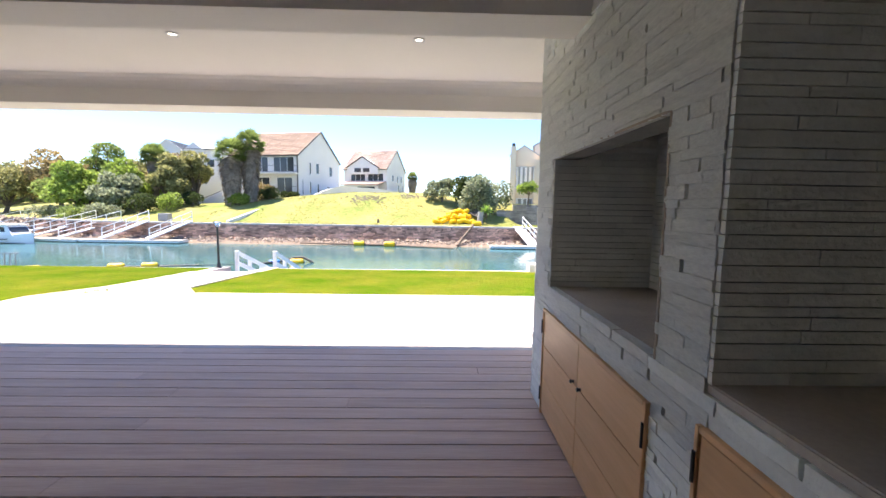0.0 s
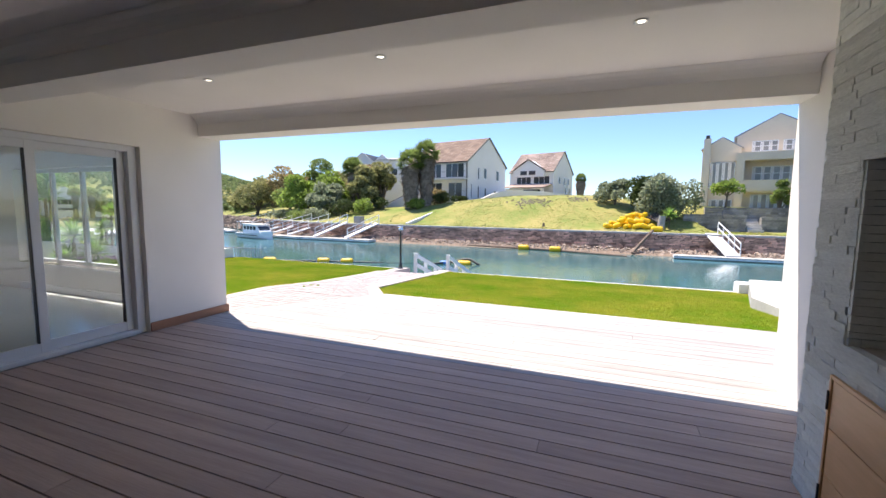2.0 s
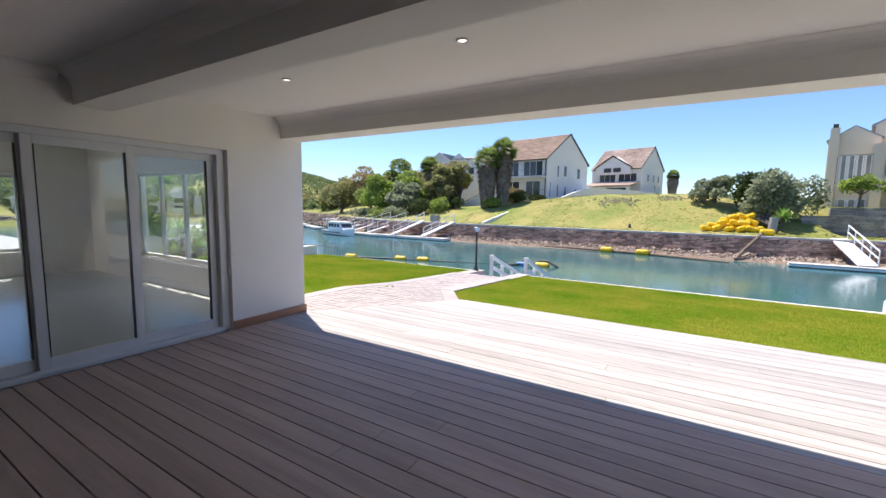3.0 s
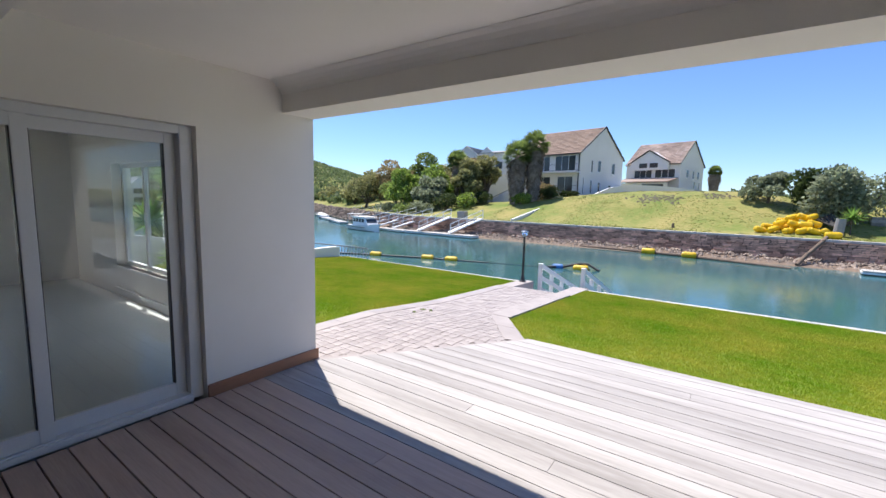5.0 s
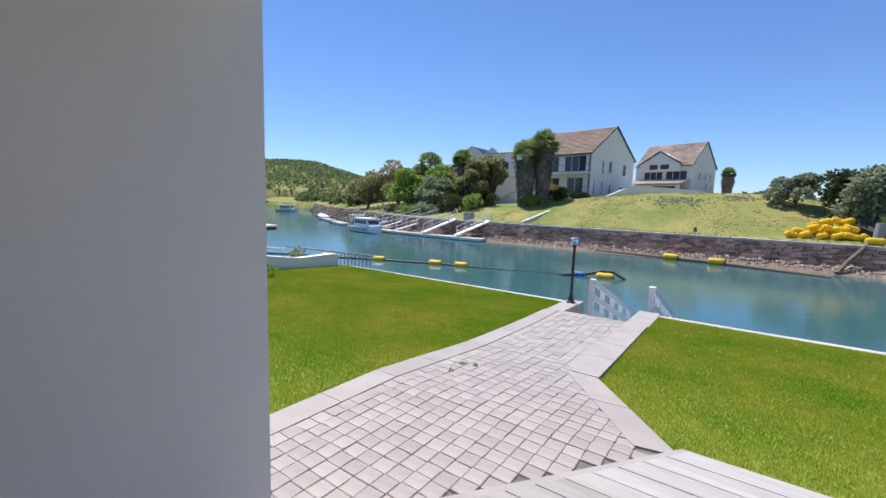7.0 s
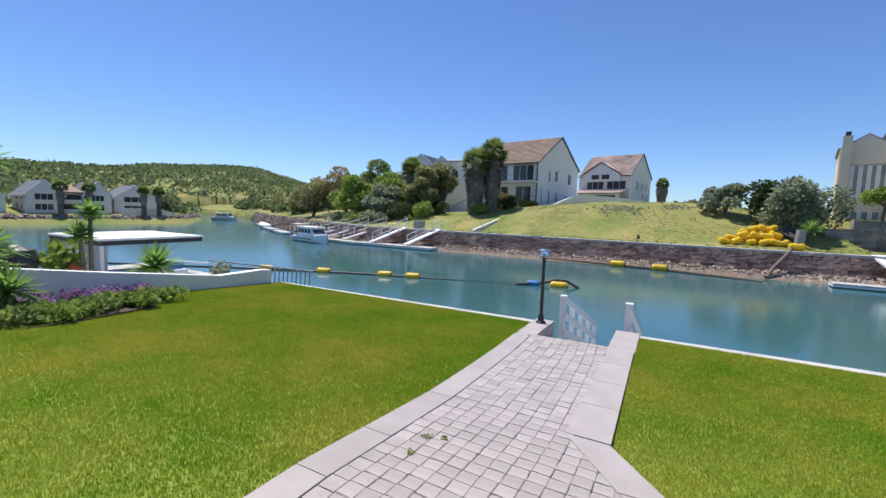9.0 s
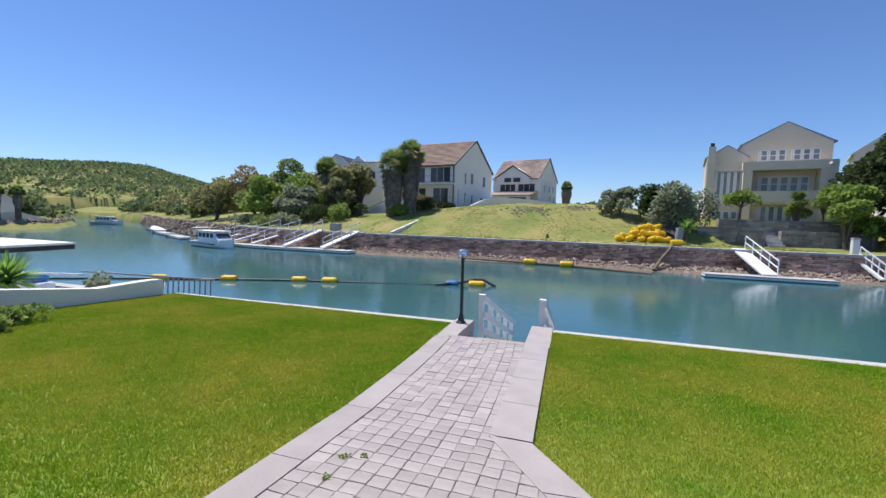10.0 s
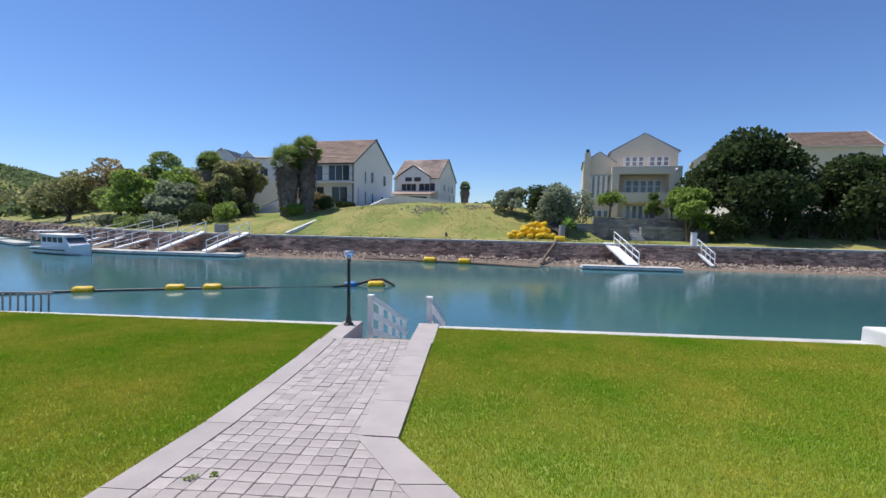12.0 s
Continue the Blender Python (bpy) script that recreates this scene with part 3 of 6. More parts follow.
# dry tufts and loose stones that roughen the hill
rt = random.Random(31)
v, f = [], []
for i in range(15000):
    x = -26 + 40 * rt.random()
    y = bank(x) + 0.6 + 17 * rt.random() ** 1.2
    if noise.noise((x * 0.25, y * 0.25, 9.0)) + 0.5 * noise.noise((x * 0.9, y * 0.9, 4.0)) < -0.12:
        continue
    z = far_z(x, y) - 0.02
    a, h, w = rt.random() * 6.2832, 0.03 + 0.06 * rt.random(), 0.08 + 0.1 * rt.random()
    k = len(v)
    v += [(x - w * math.cos(a), y - w * math.sin(a), z), (x + w * math.cos(a), y + w * math.sin(a), z), (x + 0.3 * w * math.cos(a), y + 0.08, z + h), (x - 0.5 * w * math.cos(a), y + 0.05, z + h * 0.8)]
    f.append((k, k + 1, k + 2, k + 3))
tagged(new("hill_tufts", raw("hill_tufts", v, f, M_TUFT)), "dry grass tufts over the hill", "grass", "", "stuff")
v, f = [], []
for cx, cy, rx, ry, n in ((-8.5, 51.5, 2.6, 1.4, 170), (-3.0, 52.5, 1.5, 0.9, 70)):
    for i in range(n):
        x, y, s = cx + rx * rt.gauss(0, 0.5), cy + ry * rt.gauss(0, 0.5), 0.06 + 0.13 * rt.random()
        k, z = len(v), far_z(x, y)
        v += [(x - s, y, z), (x + s, y - s * 0.5, z), (x, y + s, z), (x + 0.2 * s, y, z + s * 0.9)]
        f += [(k, k + 1, k + 3), (k + 1, k + 2, k + 3), (k + 2, k, k + 3)]
tagged(new("hill_stones", raw("hill_stones", v, f, M_EARTH)), "pale loose stones on the grassy hill", "stones", "", "stuff")

# ---- far quay wall ----
quay = thing("quay_wall", "dry-stacked brown stone quay wall with pale coping beyond the canal", "quay wall", kind="structure")
core = bmesh.new()
prev = None
for i in range(47):
    x = -48 + 2.4 * i
    cur = [core.verts.new((x, bank(x) + o, z)) for o, z in ((-0.62, -3.2), (-0.17, QTOP - 0.1), (0.6, QTOP - 0.1))]
    if prev:
        for a in range(2):
            core.faces.new((prev[a], cur[a], cur[a + 1], prev[a + 1]))
    prev = cur
# the core's colour supplies the shade between the stones
part("core", core, M_GAP_SHADE, quay)
for i in range(44):
    x0, x1 = -46 + 2.4 * i, -46 + 2.4 * (i + 1) - 0.015
    part("coping_stone", prism([(x0, bank(x0) - 0.3), (x1, bank(x1) - 0.3), (x1, bank(x1) + 0.25), (x0, bank(x0) + 0.25)], QTOP - 0.12, QTOP + 0.03), M_CONC, quay)


def lump(r, sx, sy, sz):
    """A rough stone of twelve faces or so."""
    bm = bmesh.new()
    bmesh.ops.create_cube(bm, size=1.0)
    for v in bm.verts:
        v.co = Vector((v.co.x * sx * (0.75 + 0.4 * r.random()), v.co.y * sy, v.co.z * sz * (0.8 + 0.3 * r.random())))
    return bm


rr = random.Random(7)
shapes = [mesh_of("stone", lump(rr, 1, 1, 1), M_QUAY) for _ in range(8)]
rv, rf = [], []
count = 0
for k in range(9):
    z = -2.05 + k * 0.155
    x = -44.0 + rr.random()
    while x < 56:
        w = 0.3 + 0.5 * rr.random() ** 1.5
        y = bank(x) - 0.2 - 0.42 * (QTOP - z) / 2.0 + 0.06 * rr.random()
        zz, hh = z + 0.03 * rr.random(), 0.12 + 0.05 * rr.random()
        if -2 < x < 17 and count < 300 and k > 4:
            s = new("stone", shapes[count % 8])
            s.parent, s.matrix_basis = quay, pose(x + w / 2, y, zz, 6 * rr.random() - 3, 10 * rr.random() - 5, 0) @ Matrix.Diagonal((w, 0.3, hh, 1))
            count += 1
        else:
            b = len(rv)
            for dx in (0, 1):
                for dy in (-0.15, 0.15):
                    for dz in (0, 1):
                        rv.append((x + dx * w * 0.95 + 0.05 * rr.random(), y + dy + 0.05 * rr.random(), zz - hh / 2 + dz * hh * (0.85 + 0.3 * rr.random())))
            rf += [tuple(b + i for i in f) for f in ((0, 1, 3, 2), (4, 6, 7, 5), (0, 4, 5, 1), (2, 3, 7, 6), (0, 2, 6, 4), (1, 5, 7, 3))]
        x += w
rows = new("stone_courses", raw("stone_courses", rv, rf, M_QUAY_I))
rows.parent = quay
tagged(rows, kind="stuff")
# rubble at its foot
rv, rf = [], []
for i in range(7400):
    far = i >= 4200
    x = -116 + 72 * rr.random() if far else -40 + 94 * rr.random()
    o = rr.random()
    s = 0.2 + 0.3 * rr.random() ** 2 if far else 0.07 + 0.16 * rr.random() ** 2
    c = Vector((x, bank(x) - 1.2 * o, QTOP - 1.8 * o)) if far else Vector((x, bank(x) - 0.6 - 1.5 * o, -2.0 - 0.42 * o))
    b = len(rv)
    for q in ((1, 0, 0), (-1, 0, 0), (0, 1, 0), (0, -1, 0), (0, 0, 0.8), (0, 0, -0.8)):
        rv.append(tuple(c + s * Vector(q) + Vector([0.5 * s * (rr.random() - 0.5) for _ in "xyz"])))
    rf += [tuple(b + i for i in f) for f in ((0, 2, 4), (2, 1, 4), (1, 3, 4), (3, 0, 4), (2, 0, 5), (1, 2, 5), (3, 1, 5), (0, 3, 5))]
for i in range(2600):
    y, o, e = -20 + 82 * rr.random(), rr.random(), 0.2 + 0.3 * rr.random() ** 2
    c = Vector((shore(y) + 0.9 * o, y, -1.15 - 1.3 * o))
    b = len(rv)
    for q in ((1, 0, 0), (-1, 0, 0), (0, 1, 0), (0, -1, 0), (0, 0, 0.8), (0, 0, -0.8)):
        rv.append(tuple(c + e * Vector(q) + Vector([0.5 * e * (rr.random() - 0.5) for _ in "xyz"])))
    rf += [tuple(b + i for i in f) for f in ((0, 2, 4), (2, 1, 4), (1, 3, 4), (3, 0, 4), (2, 0, 5), (1, 2, 5), (3, 1, 5), (0, 3, 5))]
tagged(new("rubble", raw("rubble", rv, rf, M_RUBBLE)), "loose brown rubble at the foot of the quay", "rubble", "", "stuff")
fore = [(-46 + 4 * i, 0) for i in range(27)]
v = [p for x, _ in fore for p in ((x, bank(x) - 0.4, -2.05), (x, bank(x) - 3.0, -2.52))]
tagged(new("foreshore", raw("foreshore", v, [(2 * i, 2 * i + 1, 2 * i + 3, 2 * i + 2) for i in range(26)], M_RUST)), "brown muddy foreshore below the quay", "shore", "", "structure")

# ---- houses ----
def house_frame(name, label, corner, along_gable, width, length, base, eave, ridge, wall_m, roof_m, over=0.35, trim_m=None):
    trim_m = trim_m or M_TRIM
    # local x runs along the gable end from the corner, local y along the side away from it
    yaw = math.degrees(math.atan2(along_gable[1], along_gable[0]))
    h = thing(name, label, "house", (corner[0], corner[1], base), yaw)
    bm = bmesh.new()
    e, r = eave - base, ridge - base
    prof = [(0, -2.0), (width, -2.0), (width, e), (width / 2, r), (0, e)]
    a, b = [bm.verts.new((x, 0, z)) for x, z in prof], [bm.verts.new((x, length, z)) for x, z in prof]
    bm.faces.new(a), bm.faces.new(b[::-1])
    for i in range(5):
        bm.faces.new((a[i], b[i], b[(i + 1) % 5], a[(i + 1) % 5]))
    part("wall", bm, wall_m, h)
    slope = (r - e) / (width / 2)
    for s in (0, 1):
        bm = bmesh.new()
        n = 18
        for k in range(n):
            for c in range(int(length / 0.9) + 1):
                u0, u1 = k / n, (k + 1.12) / n
                y0, y1 = -over * 0.4 + c * 0.9, min(length + over, -over * 0.4 + (c + 1) * 0.9 - 0.01)
                if y1 - y0 < 0.05:
                    continue
                def at(u, lift, y):
                    x = -over + (width / 2 + over) * min(u, 1)
                    z = e - slope * over + (r - e + slope * over) * min(u, 1) + lift
                    return Vector((x if s == 0 else width - x, y, z))
                q = [bm.verts.new(at(u, l, y)) for u, l in ((u0, 0.14), (u1, 0.06)) for y in (y0, y1)]
                bm.faces.new((q[0], q[1], q[3], q[2]))
                w = [bm.verts.new(at(u0, 0.04, y)) for y in (y0, y1)]
                bm.faces.new((w[0], w[1], q[1], q[0]))
        part("roof", bm, roof_m, h)
        part("fascia", beam_between((-over if s == 0 else width + over, -0.12, e - slope * over + 0.03), (width / 2, -0.12, r + 0.06), 0.1, 0.2), trim_m, h)
        part("gutter", beam_between((-over if s == 0 else width + over, 0, e - slope * over), (-over if s == 0 else width + over, length, e - slope * over), 0.14, 0.12), trim_m, h)
    return h


def win(parent, face, u, z, w, h, n=1, length=0.0, frame_m=None, glass_m=None):
    """A recessed-looking window: surround, panes and bars. face 'g': gable wall (y = 0), 's': side wall (x = 0)."""
    fm, gm = frame_m or M_WHITEWOOD, glass_m or M_WIN
    def b(u0, u1, z0, z1, d0, d1):
        return box(u0, u1, -d1, -d0, z0, z1) if face == "g" else box(-d1, -d0, u0, u1, z0, z1)
    f = new("window", mesh_of("window", b(u - 0.08, u + w + 0.08, z - 0.12, z - 0.02, 0.002, 0.14), fm))
    f.parent = parent
    for i in range(n):
        part("pane", b(u + i * w / n + 0.03, u + (i + 1) * w / n - 0.03, z + 0.03, z + h - 0.03, 0.003, 0.02), gm, f)
    for i in range(n + 1):
        part("bar", b(u + i * w / n - 0.03, u + i * w / n + 0.03, z, z + h, 0.003, 0.05), fm, f)
    for zz in (z, z + h):
        part("bar", b(u - 0.03, u + w + 0.03, zz - 0.03, zz + 0.03, 0.003, 0.05), fm, f)
    return f


def balcony(parent, u0, u1, z, out, rail_m, slab_m):
    """A slab with a barred railing in front of the side wall x = 0."""
    s = new("balcony", mesh_of("balcony", box(-out, -0.003, u0, u1, z - 0.2, z), slab_m))
    s.parent = parent
    bm = bmesh.new()
    for zz in (0.12, 0.95):
        beam_between((-out + 0.05, u0 + 0.05, z + zz), (-out + 0.05, u1 - 0.05, z + zz), 0.05, 0.05, bm)
        beam_between((-out + 0.05, u0 + 0.05, z + zz), (-0.05, u0 + 0.05, z + zz), 0.05, 0.05, bm)
    n = int((u1 - u0) / 0.22)
    for i in range(n + 1):
        u = u0 + 0.05 + (u1 - u0 - 0.1) * i / n
        beam_between((-out + 0.05, u, z + 0.1), (-out + 0.05, u, z + 0.95), 0.035, 0.035, bm)
    part("railing", bm, rail_m, s, "dark metal balcony railing")


# brown-roofed white house
H1 = house_frame("white_house", "large white house with brown tiled gable roof on the hill", (-19.6, 60.0), (1.4, 6.4), 13.1, 11.0, 2.6, 8.5, 12.6, M_WHITE, M_ROOF)
for u, z, w, h in ((3.0, 3.3, 0.5, 1.7), (5.0, 3.5, 0.9, 1.6), (9.4, 3.4, 1.0, 1.6), (3.0, 0.4, 0.5, 1.8), (5.3, 0.6, 0.6, 1.4), (8.6, 0.8, 0.9, 0.9), (0.9, 0.2, 0.3, 2.3)):
    win(H1, "g", u, z, w, h, 1)
for u, z, w, h, n in ((0.7, 3.4, 3.2, 2.1, 3), (4.8, 3.4, 2.0, 2.1, 2), (7.6, 3.4, 2.6, 2.1, 2), (1.0, 0.5, 2.4, 2.1, 2), (4.6, 0.5, 2.4, 2.1, 2)):
    win(H1, "s", u, z, w, h, n)
balcony(H1, -0.1, 10.5, 3.25, 1.2, M_BLACK, M_WHITE)
balcony(H1, 0.3, 4.0, 0.35, 0.8, M_BLACK, M_WHITE)
part("downpipe", rod((-0.1, 0.15, -1), (-0.1, 0.15, 5.8), 0.07), M_TRIM, H1)
part("garden_wall", box(2.0, 13.6, -3.2, -2.9, -2.5, 0.9), M_WHITE, H1)
part("garden_wall", box(9.5, 13.6, -2.9, 0, -2.5, 1.4), M_WHITE, H1)
part("terrace_wall", box(-2.6, -2.3, -1.0, 9.0, -3.0, 0.1), M_WHITE, H1)
part("terrace_wall", box(-2.3, 1.5, -1.0, -0.75, -3.0, -0.1), M_WHITE, H1)

# second house with patchy roof
H2 = house_frame("second_white_house", "white house with patchy tiled roof and dormer gable", (-9.9, 85.0), (2.9, 10.0), 10.4, 9.6, 4.2, 9.0, 13.1, M_WHITE, M_ROOF2)
for u, z, w, h in ((2.6, 2.3, 0.9, 1.3), (5.4, 2.2, 0.7, 1.4), (7.6, 2.2, 0.8, 1.4), (6.2, -0.3, 0.6, 2.0), (8.4, 0.0, 0.6, 1.6)):
    win(H2, "g", u, z, w, h, 1)
part("side_porch", box(10.4, 11.6, 0.5, 3.0, 2.4, 2.55), M_WHITE, H2)
for u in (0.6, 2.9):
    part("porch_post", box(11.4, 11.5, u, u + 0.1, -1.5, 4.2), M_WHITE, H2)
win(H2, "s", 0.8, 2.2, 3.4, 1.5, 3)
win(H2, "s", 4.8, 2.2, 3.2, 1.4, 3)
bm = bmesh.new()
for x in (-0.6, 2.6):
    q = [bm.verts.new((x, u, z)) for u, z in ((1.8, 3.6), (8.6, 3.6), (8.6, 4.9), (5.2, 7.0), (1.8, 4.9))]
    bm.faces.new(q)
bm.verts.ensure_lookup_table()
for i in range(5):
    bm.faces.new([bm.verts[k] for k in (i, (i + 1) % 5, 5 + (i + 1) % 5, 5 + i)])
part("dormer", bm, M_WHITE, H2)
for a, b in (((1.4, 4.75), (5.2, 7.1)), ((9.0, 4.75), (5.2, 7.1))):
    part("dormer_trim", beam_between((-0.7, a[0], a[1]), (-0.7, b[0], b[1]), 0.14, 0.22), M_TRIM, H2)
for u in (3.6, 5.5):
    part("dormer_window", box(-0.68, -0.602, u, u + 1.4, 4.0, 4.8), M_WIN, H2)
part("lean_to_roof", prism([(-4.2, 0.2), (-0.01, 0.2), (-0.01, 9.4), (-4.2, 9.4)], lambda x, y: 1.2 + 0.2 * (x + 4.2), lambda x, y: 1.35 + 0.2 * (x + 4.2)), M_ROOF2, H2)
part("lean_to_wall", box(-3.8, -3.6, 0.4, 9.2, -3, 1.1), M_WHITE, H2)
part("lean_to_window", box(-3.86, -3.802, 1.0, 4.6, 0.0, 0.9), M_WIN, H2)
part("yard_wall", box(-7.0, -6.7, -1.0, 14.0, -4, -0.2), M_WHITE, H2)
part("yard_wall", box(-6.7, 6.0, -1.6, -1.3, -4, 0.2), M_WHITE, H2)

# white stair and ramp walls below the first house
stair = thing("garden_stair", "white walled garden stair with dark railing below the houses", "stair", (-33.0, 57.5, 0.0))
part("side_wall", prism([(0, 0), (6, 1.5), (6, 1.8), (0, 0.3)], -2, lambda x, y: 1.0 + 0.62 * x), M_WHITE, stair)
part("side_wall", prism([(0.3, -1.6), (6.3, -0.1), (6.3, 0.2), (0.3, -1.3)], -2, lambda x, y: 0.3 + 0.5 * x), M_WHITE, stair)
for i in range(12):
    part("step", box(0.4 + i * 0.45, 0.85 + i * 0.45, -1.3 + i * 0.11, 0.0 + i * 0.11, -1.0, 0.1 + i * 0.25), M_CONC, stair)
part("handrail", beam_between((0.2, -1.7, 1.1), (6.2, -0.2, 4.1), 0.06, 0.06), M_BLACK, stair)
ramp = thing("boundary_wall", "low white boundary wall running down the slope to the quay", "garden wall")
pts = ((-21.4, 42.9), (-21.1, 47.0), (-20.8, 52.0), (-20.5, 57.0))
for (xa, ya), (xb, yb) in zip(pts, pts[1:]):
    bm = bmesh.new()
    d = Vector((xb - xa, yb - ya, 0)).normalized().cross(Vector((0, 0, 1))) * 0.12
    q = []
    for x, y in ((xa, ya), (xb, yb)):
        for s in (-1, 1):
            for z in (-1.5, -0.4 + 0.18 * (y - 42.9)):
                q.append(bm.verts.new((x + s * d.x, y + s * d.y, z)))
    for f in ((0, 1, 3, 2), (4, 6, 7, 5), (0, 4, 5, 1), (2, 3, 7, 6), (1, 5, 7, 3)):
        bm.faces.new([q[i] for i in f])
    part("wall_section", bm, M_WHITE, ramp)

yard = thing("yard_wall", "white stepped yard wall between the two hill houses", "garden wall")
pts = ((-16.9, 57.0, 2.6), (-15.9, 61.0, 3.6), (-14.9, 66.0, 4.3), (-12.2, 74.0, 4.5), (-7.5, 82.0, 4.3))
for (xa, ya, za), (xb, yb, zb) in zip(pts, pts[1:]):
    d = Vector((xb - xa, yb - ya, 0)).normalized().cross(Vector((0, 0, 1))) * 0.12
    bm = bmesh.new()
    q = [bm.verts.new((x + k * d.x, y + k * d.y, z)) for x, y, t in ((xa, ya, za), (xb, yb, zb)) for k in (-1, 1) for z in (0.0, t)]
    for g in ((0, 1, 3, 2), (4, 6, 7, 5), (0, 4, 5, 1), (2, 3, 7, 6), (1, 5, 7, 3)):
        bm.faces.new([q[i] for i in g])
    part("wall_section", bm, M_WHITE, yard)

# white gabled house behind the trees
H3 = house_frame("gabled_white_house", "white house with twin parapet gables behind trees", (-46.4, 70.0), (5.4, 0.2), 4.4, 12.0, 3.0, 10.0, 11.6, M_WHITE, M_GREYROOF, trim_m=M_WHITE)
part("wing", box(4.41, 11.0, 0.6, 11, -2, 7.2), M_WHITE, H3)
part("wing_roof", prism([(4.41, 0.2), (11.3, 0.2), (11.3, 8), (4.41, 8)], 7.2, lambda x, y: 7.3 + 0.16 * y), M_GREYROOF, H3)
part("wing_gable", prism([(4.6, 0.3), (6.2, 0.3), (7.8, 0.3), (7.8, 0.55), (6.2, 0.55), (4.6, 0.55)], 6.8, lambda x, y: 8.4 - 0.8 * abs(x - 6.2)), M_WHITE, H3)
for x in (5.6, 8.2):
    part("wing_window", box(x, x + 1.3, 0.5, 0.598, 4.4, 5.6), M_WIN, H3)
part("porch", box(11.0, 14.0, -3.0, 0.6, 3.0, 5.2), M_WHITE, H3)
win(H3, "g", 1.2, 4.2, 1.2, 1.3, 2)

# tan house
TAN = thing("tan_house", "three-storey tan rendered gabled house with white windows", "house", (0.9, 60.6, 1.8), -14)
def gable(x0, x1, apex, eave, y0, y1, z0=-2.5):
    bm = bmesh.new()
    prof = [(x0, z0), (x1, z0), (x1, eave), ((x0 + x1) / 2, apex), (x0, eave)]
    a, b = [bm.verts.new((x, y0, z)) for x, z in prof], [bm.verts.new((x, y1, z)) for x, z in prof]
    bm.faces.new(a), bm.faces.new(b[::-1])
    for i in range(5):
        bm.faces.new((a[i], b[i], b[(i + 1) % 5], a[(i + 1) % 5]))
    return bm


part("main_wall", gable(12.9, 20.5, 10.5, 8.25, 1.6, 11), M_TAN, TAN)
part("roof", gable(12.6, 20.8, 10.6, 8.3, 1.62, 11.2, 8.2), M_GREYROOF, TAN)
part("wing_wall", gable(9.6, 13.4, 8.2, 6.9, 0.8, 9), M_TAN, TAN)
part("wing_roof", gable(9.4, 13.6, 8.3, 6.95, 0.82, 9.2, 6.9), M_GREYROOF, TAN)
part("chimney", box(9.7, 10.4, 0.2, 0.79, -2.0, 8.1), M_TAN, TAN)
part("chimney_cap", box(9.85, 10.25, 0.3, 0.7, 8.1, 8.5), M_TRIM, TAN)
part("balcony_front", box(12.9, 20.6, -0.6, 1.6, 5.3, 6.2), M_TAN, TAN)
part("pillar", box(13.0, 13.8, -0.6, 1.6, -2, 5.3), M_TAN, TAN)
part("pillar", box(19.3, 20.6, -0.6, 1.6, -2, 5.3), M_TAN, TAN)
part("balcony_parapet", box(13.8, 19.3, -0.5, -0.3, 1.9, 3.1), M_TAN, TAN)
part("balcony_floor", box(13.8, 19.3, -0.3, 1.6, 1.7, 1.9), M_TAN, TAN)
for x, y, z, w, h, n in ((14.4, 1.6, 6.5, 2.3, 1.1, 3), (17.2, 1.6, 6.5, 2.3, 1.1, 3), (14.6, 1.6, 3.2, 4.2, 1.5, 5), (9.9, 0.8, 2.4, 3.0, 2.9, 5), (14.6, 0.4, -0.6, 3.6, 2.1, 5), (10.6, 0.8, -0.9, 2.2, 1.8, 3)):
    f = new("window", mesh_of("window", box(x - 0.1, x + w + 0.1, y - 0.1, y - 0.003, z - 0.1, z - 0.02), M_WHITEWOOD))
    f.parent = TAN
    for i in range(n):
        part("pane", box(x + i * w / n + 0.05, x + (i + 1) * w / n - 0.05, y - 0.03, y - 0.004, z + 0.04, z + h - 0.04), M_PALEWIN, f)
        part("curtain", box(x + i * w / n + 0.07, x + i * w / n + 0.26, y - 0.036, y - 0.031, z + 0.06, z + h - 0.06), M_WHITE, f)
    for i in range(n + 1):
        part("bar", box(x + i * w / n - 0.05, x + i * w / n + 0.05, y - 0.07, y - 0.005, z, z + h), M_WHITEWOOD, f)
    for zz in (z, z + h * 0.5 if h < 2 else z + h, z + h):
        part("bar", box(x - 0.05, x + w + 0.05, y - 0.068, y - 0.006, zz - 0.04, zz + 0.04), M_WHITEWOOD, f)
part("lower_wall", box(13.8, 19.3, 0.4, 1.6, -2.5, 1.7), M_TAN, TAN)
part("side_annex", box(20.6, 23.0, 2.5, 9, -2.5, 3.6), M_TAN, TAN)
for x in (15.2, 20.0):
    part("wall_lamp", lathe([(0.12, 0), (0.16, 0.15), (0.05, 0.35)], 8, m=Matrix.Translation((x, 1.5 if x < 20 else -0.68, 5.6))), M_WHITE, TAN)
# terraced stone retaining walls in front of it
def retaining(x0, x1, y, z0, z1, seed):
    t = thing("retaining_wall", "grey stacked stone retaining wall of the terraced garden", "retaining wall", group="terrace walls")
    r = random.Random(seed)
    bm = bmesh.new()
    z = z0
    while z < z1:
        x = x0
        h = 0.22
        while x < x1:
            w = 0.4 + 0.6 * r.random()
            box(x, min(x + w - 0.02, x1), y + 0.08 * r.random(), y + 0.6, z, z + h - 0.015, 0, bm)
            x += w
        z += h
    part("stones", bm, M_DARKSTONE, t)


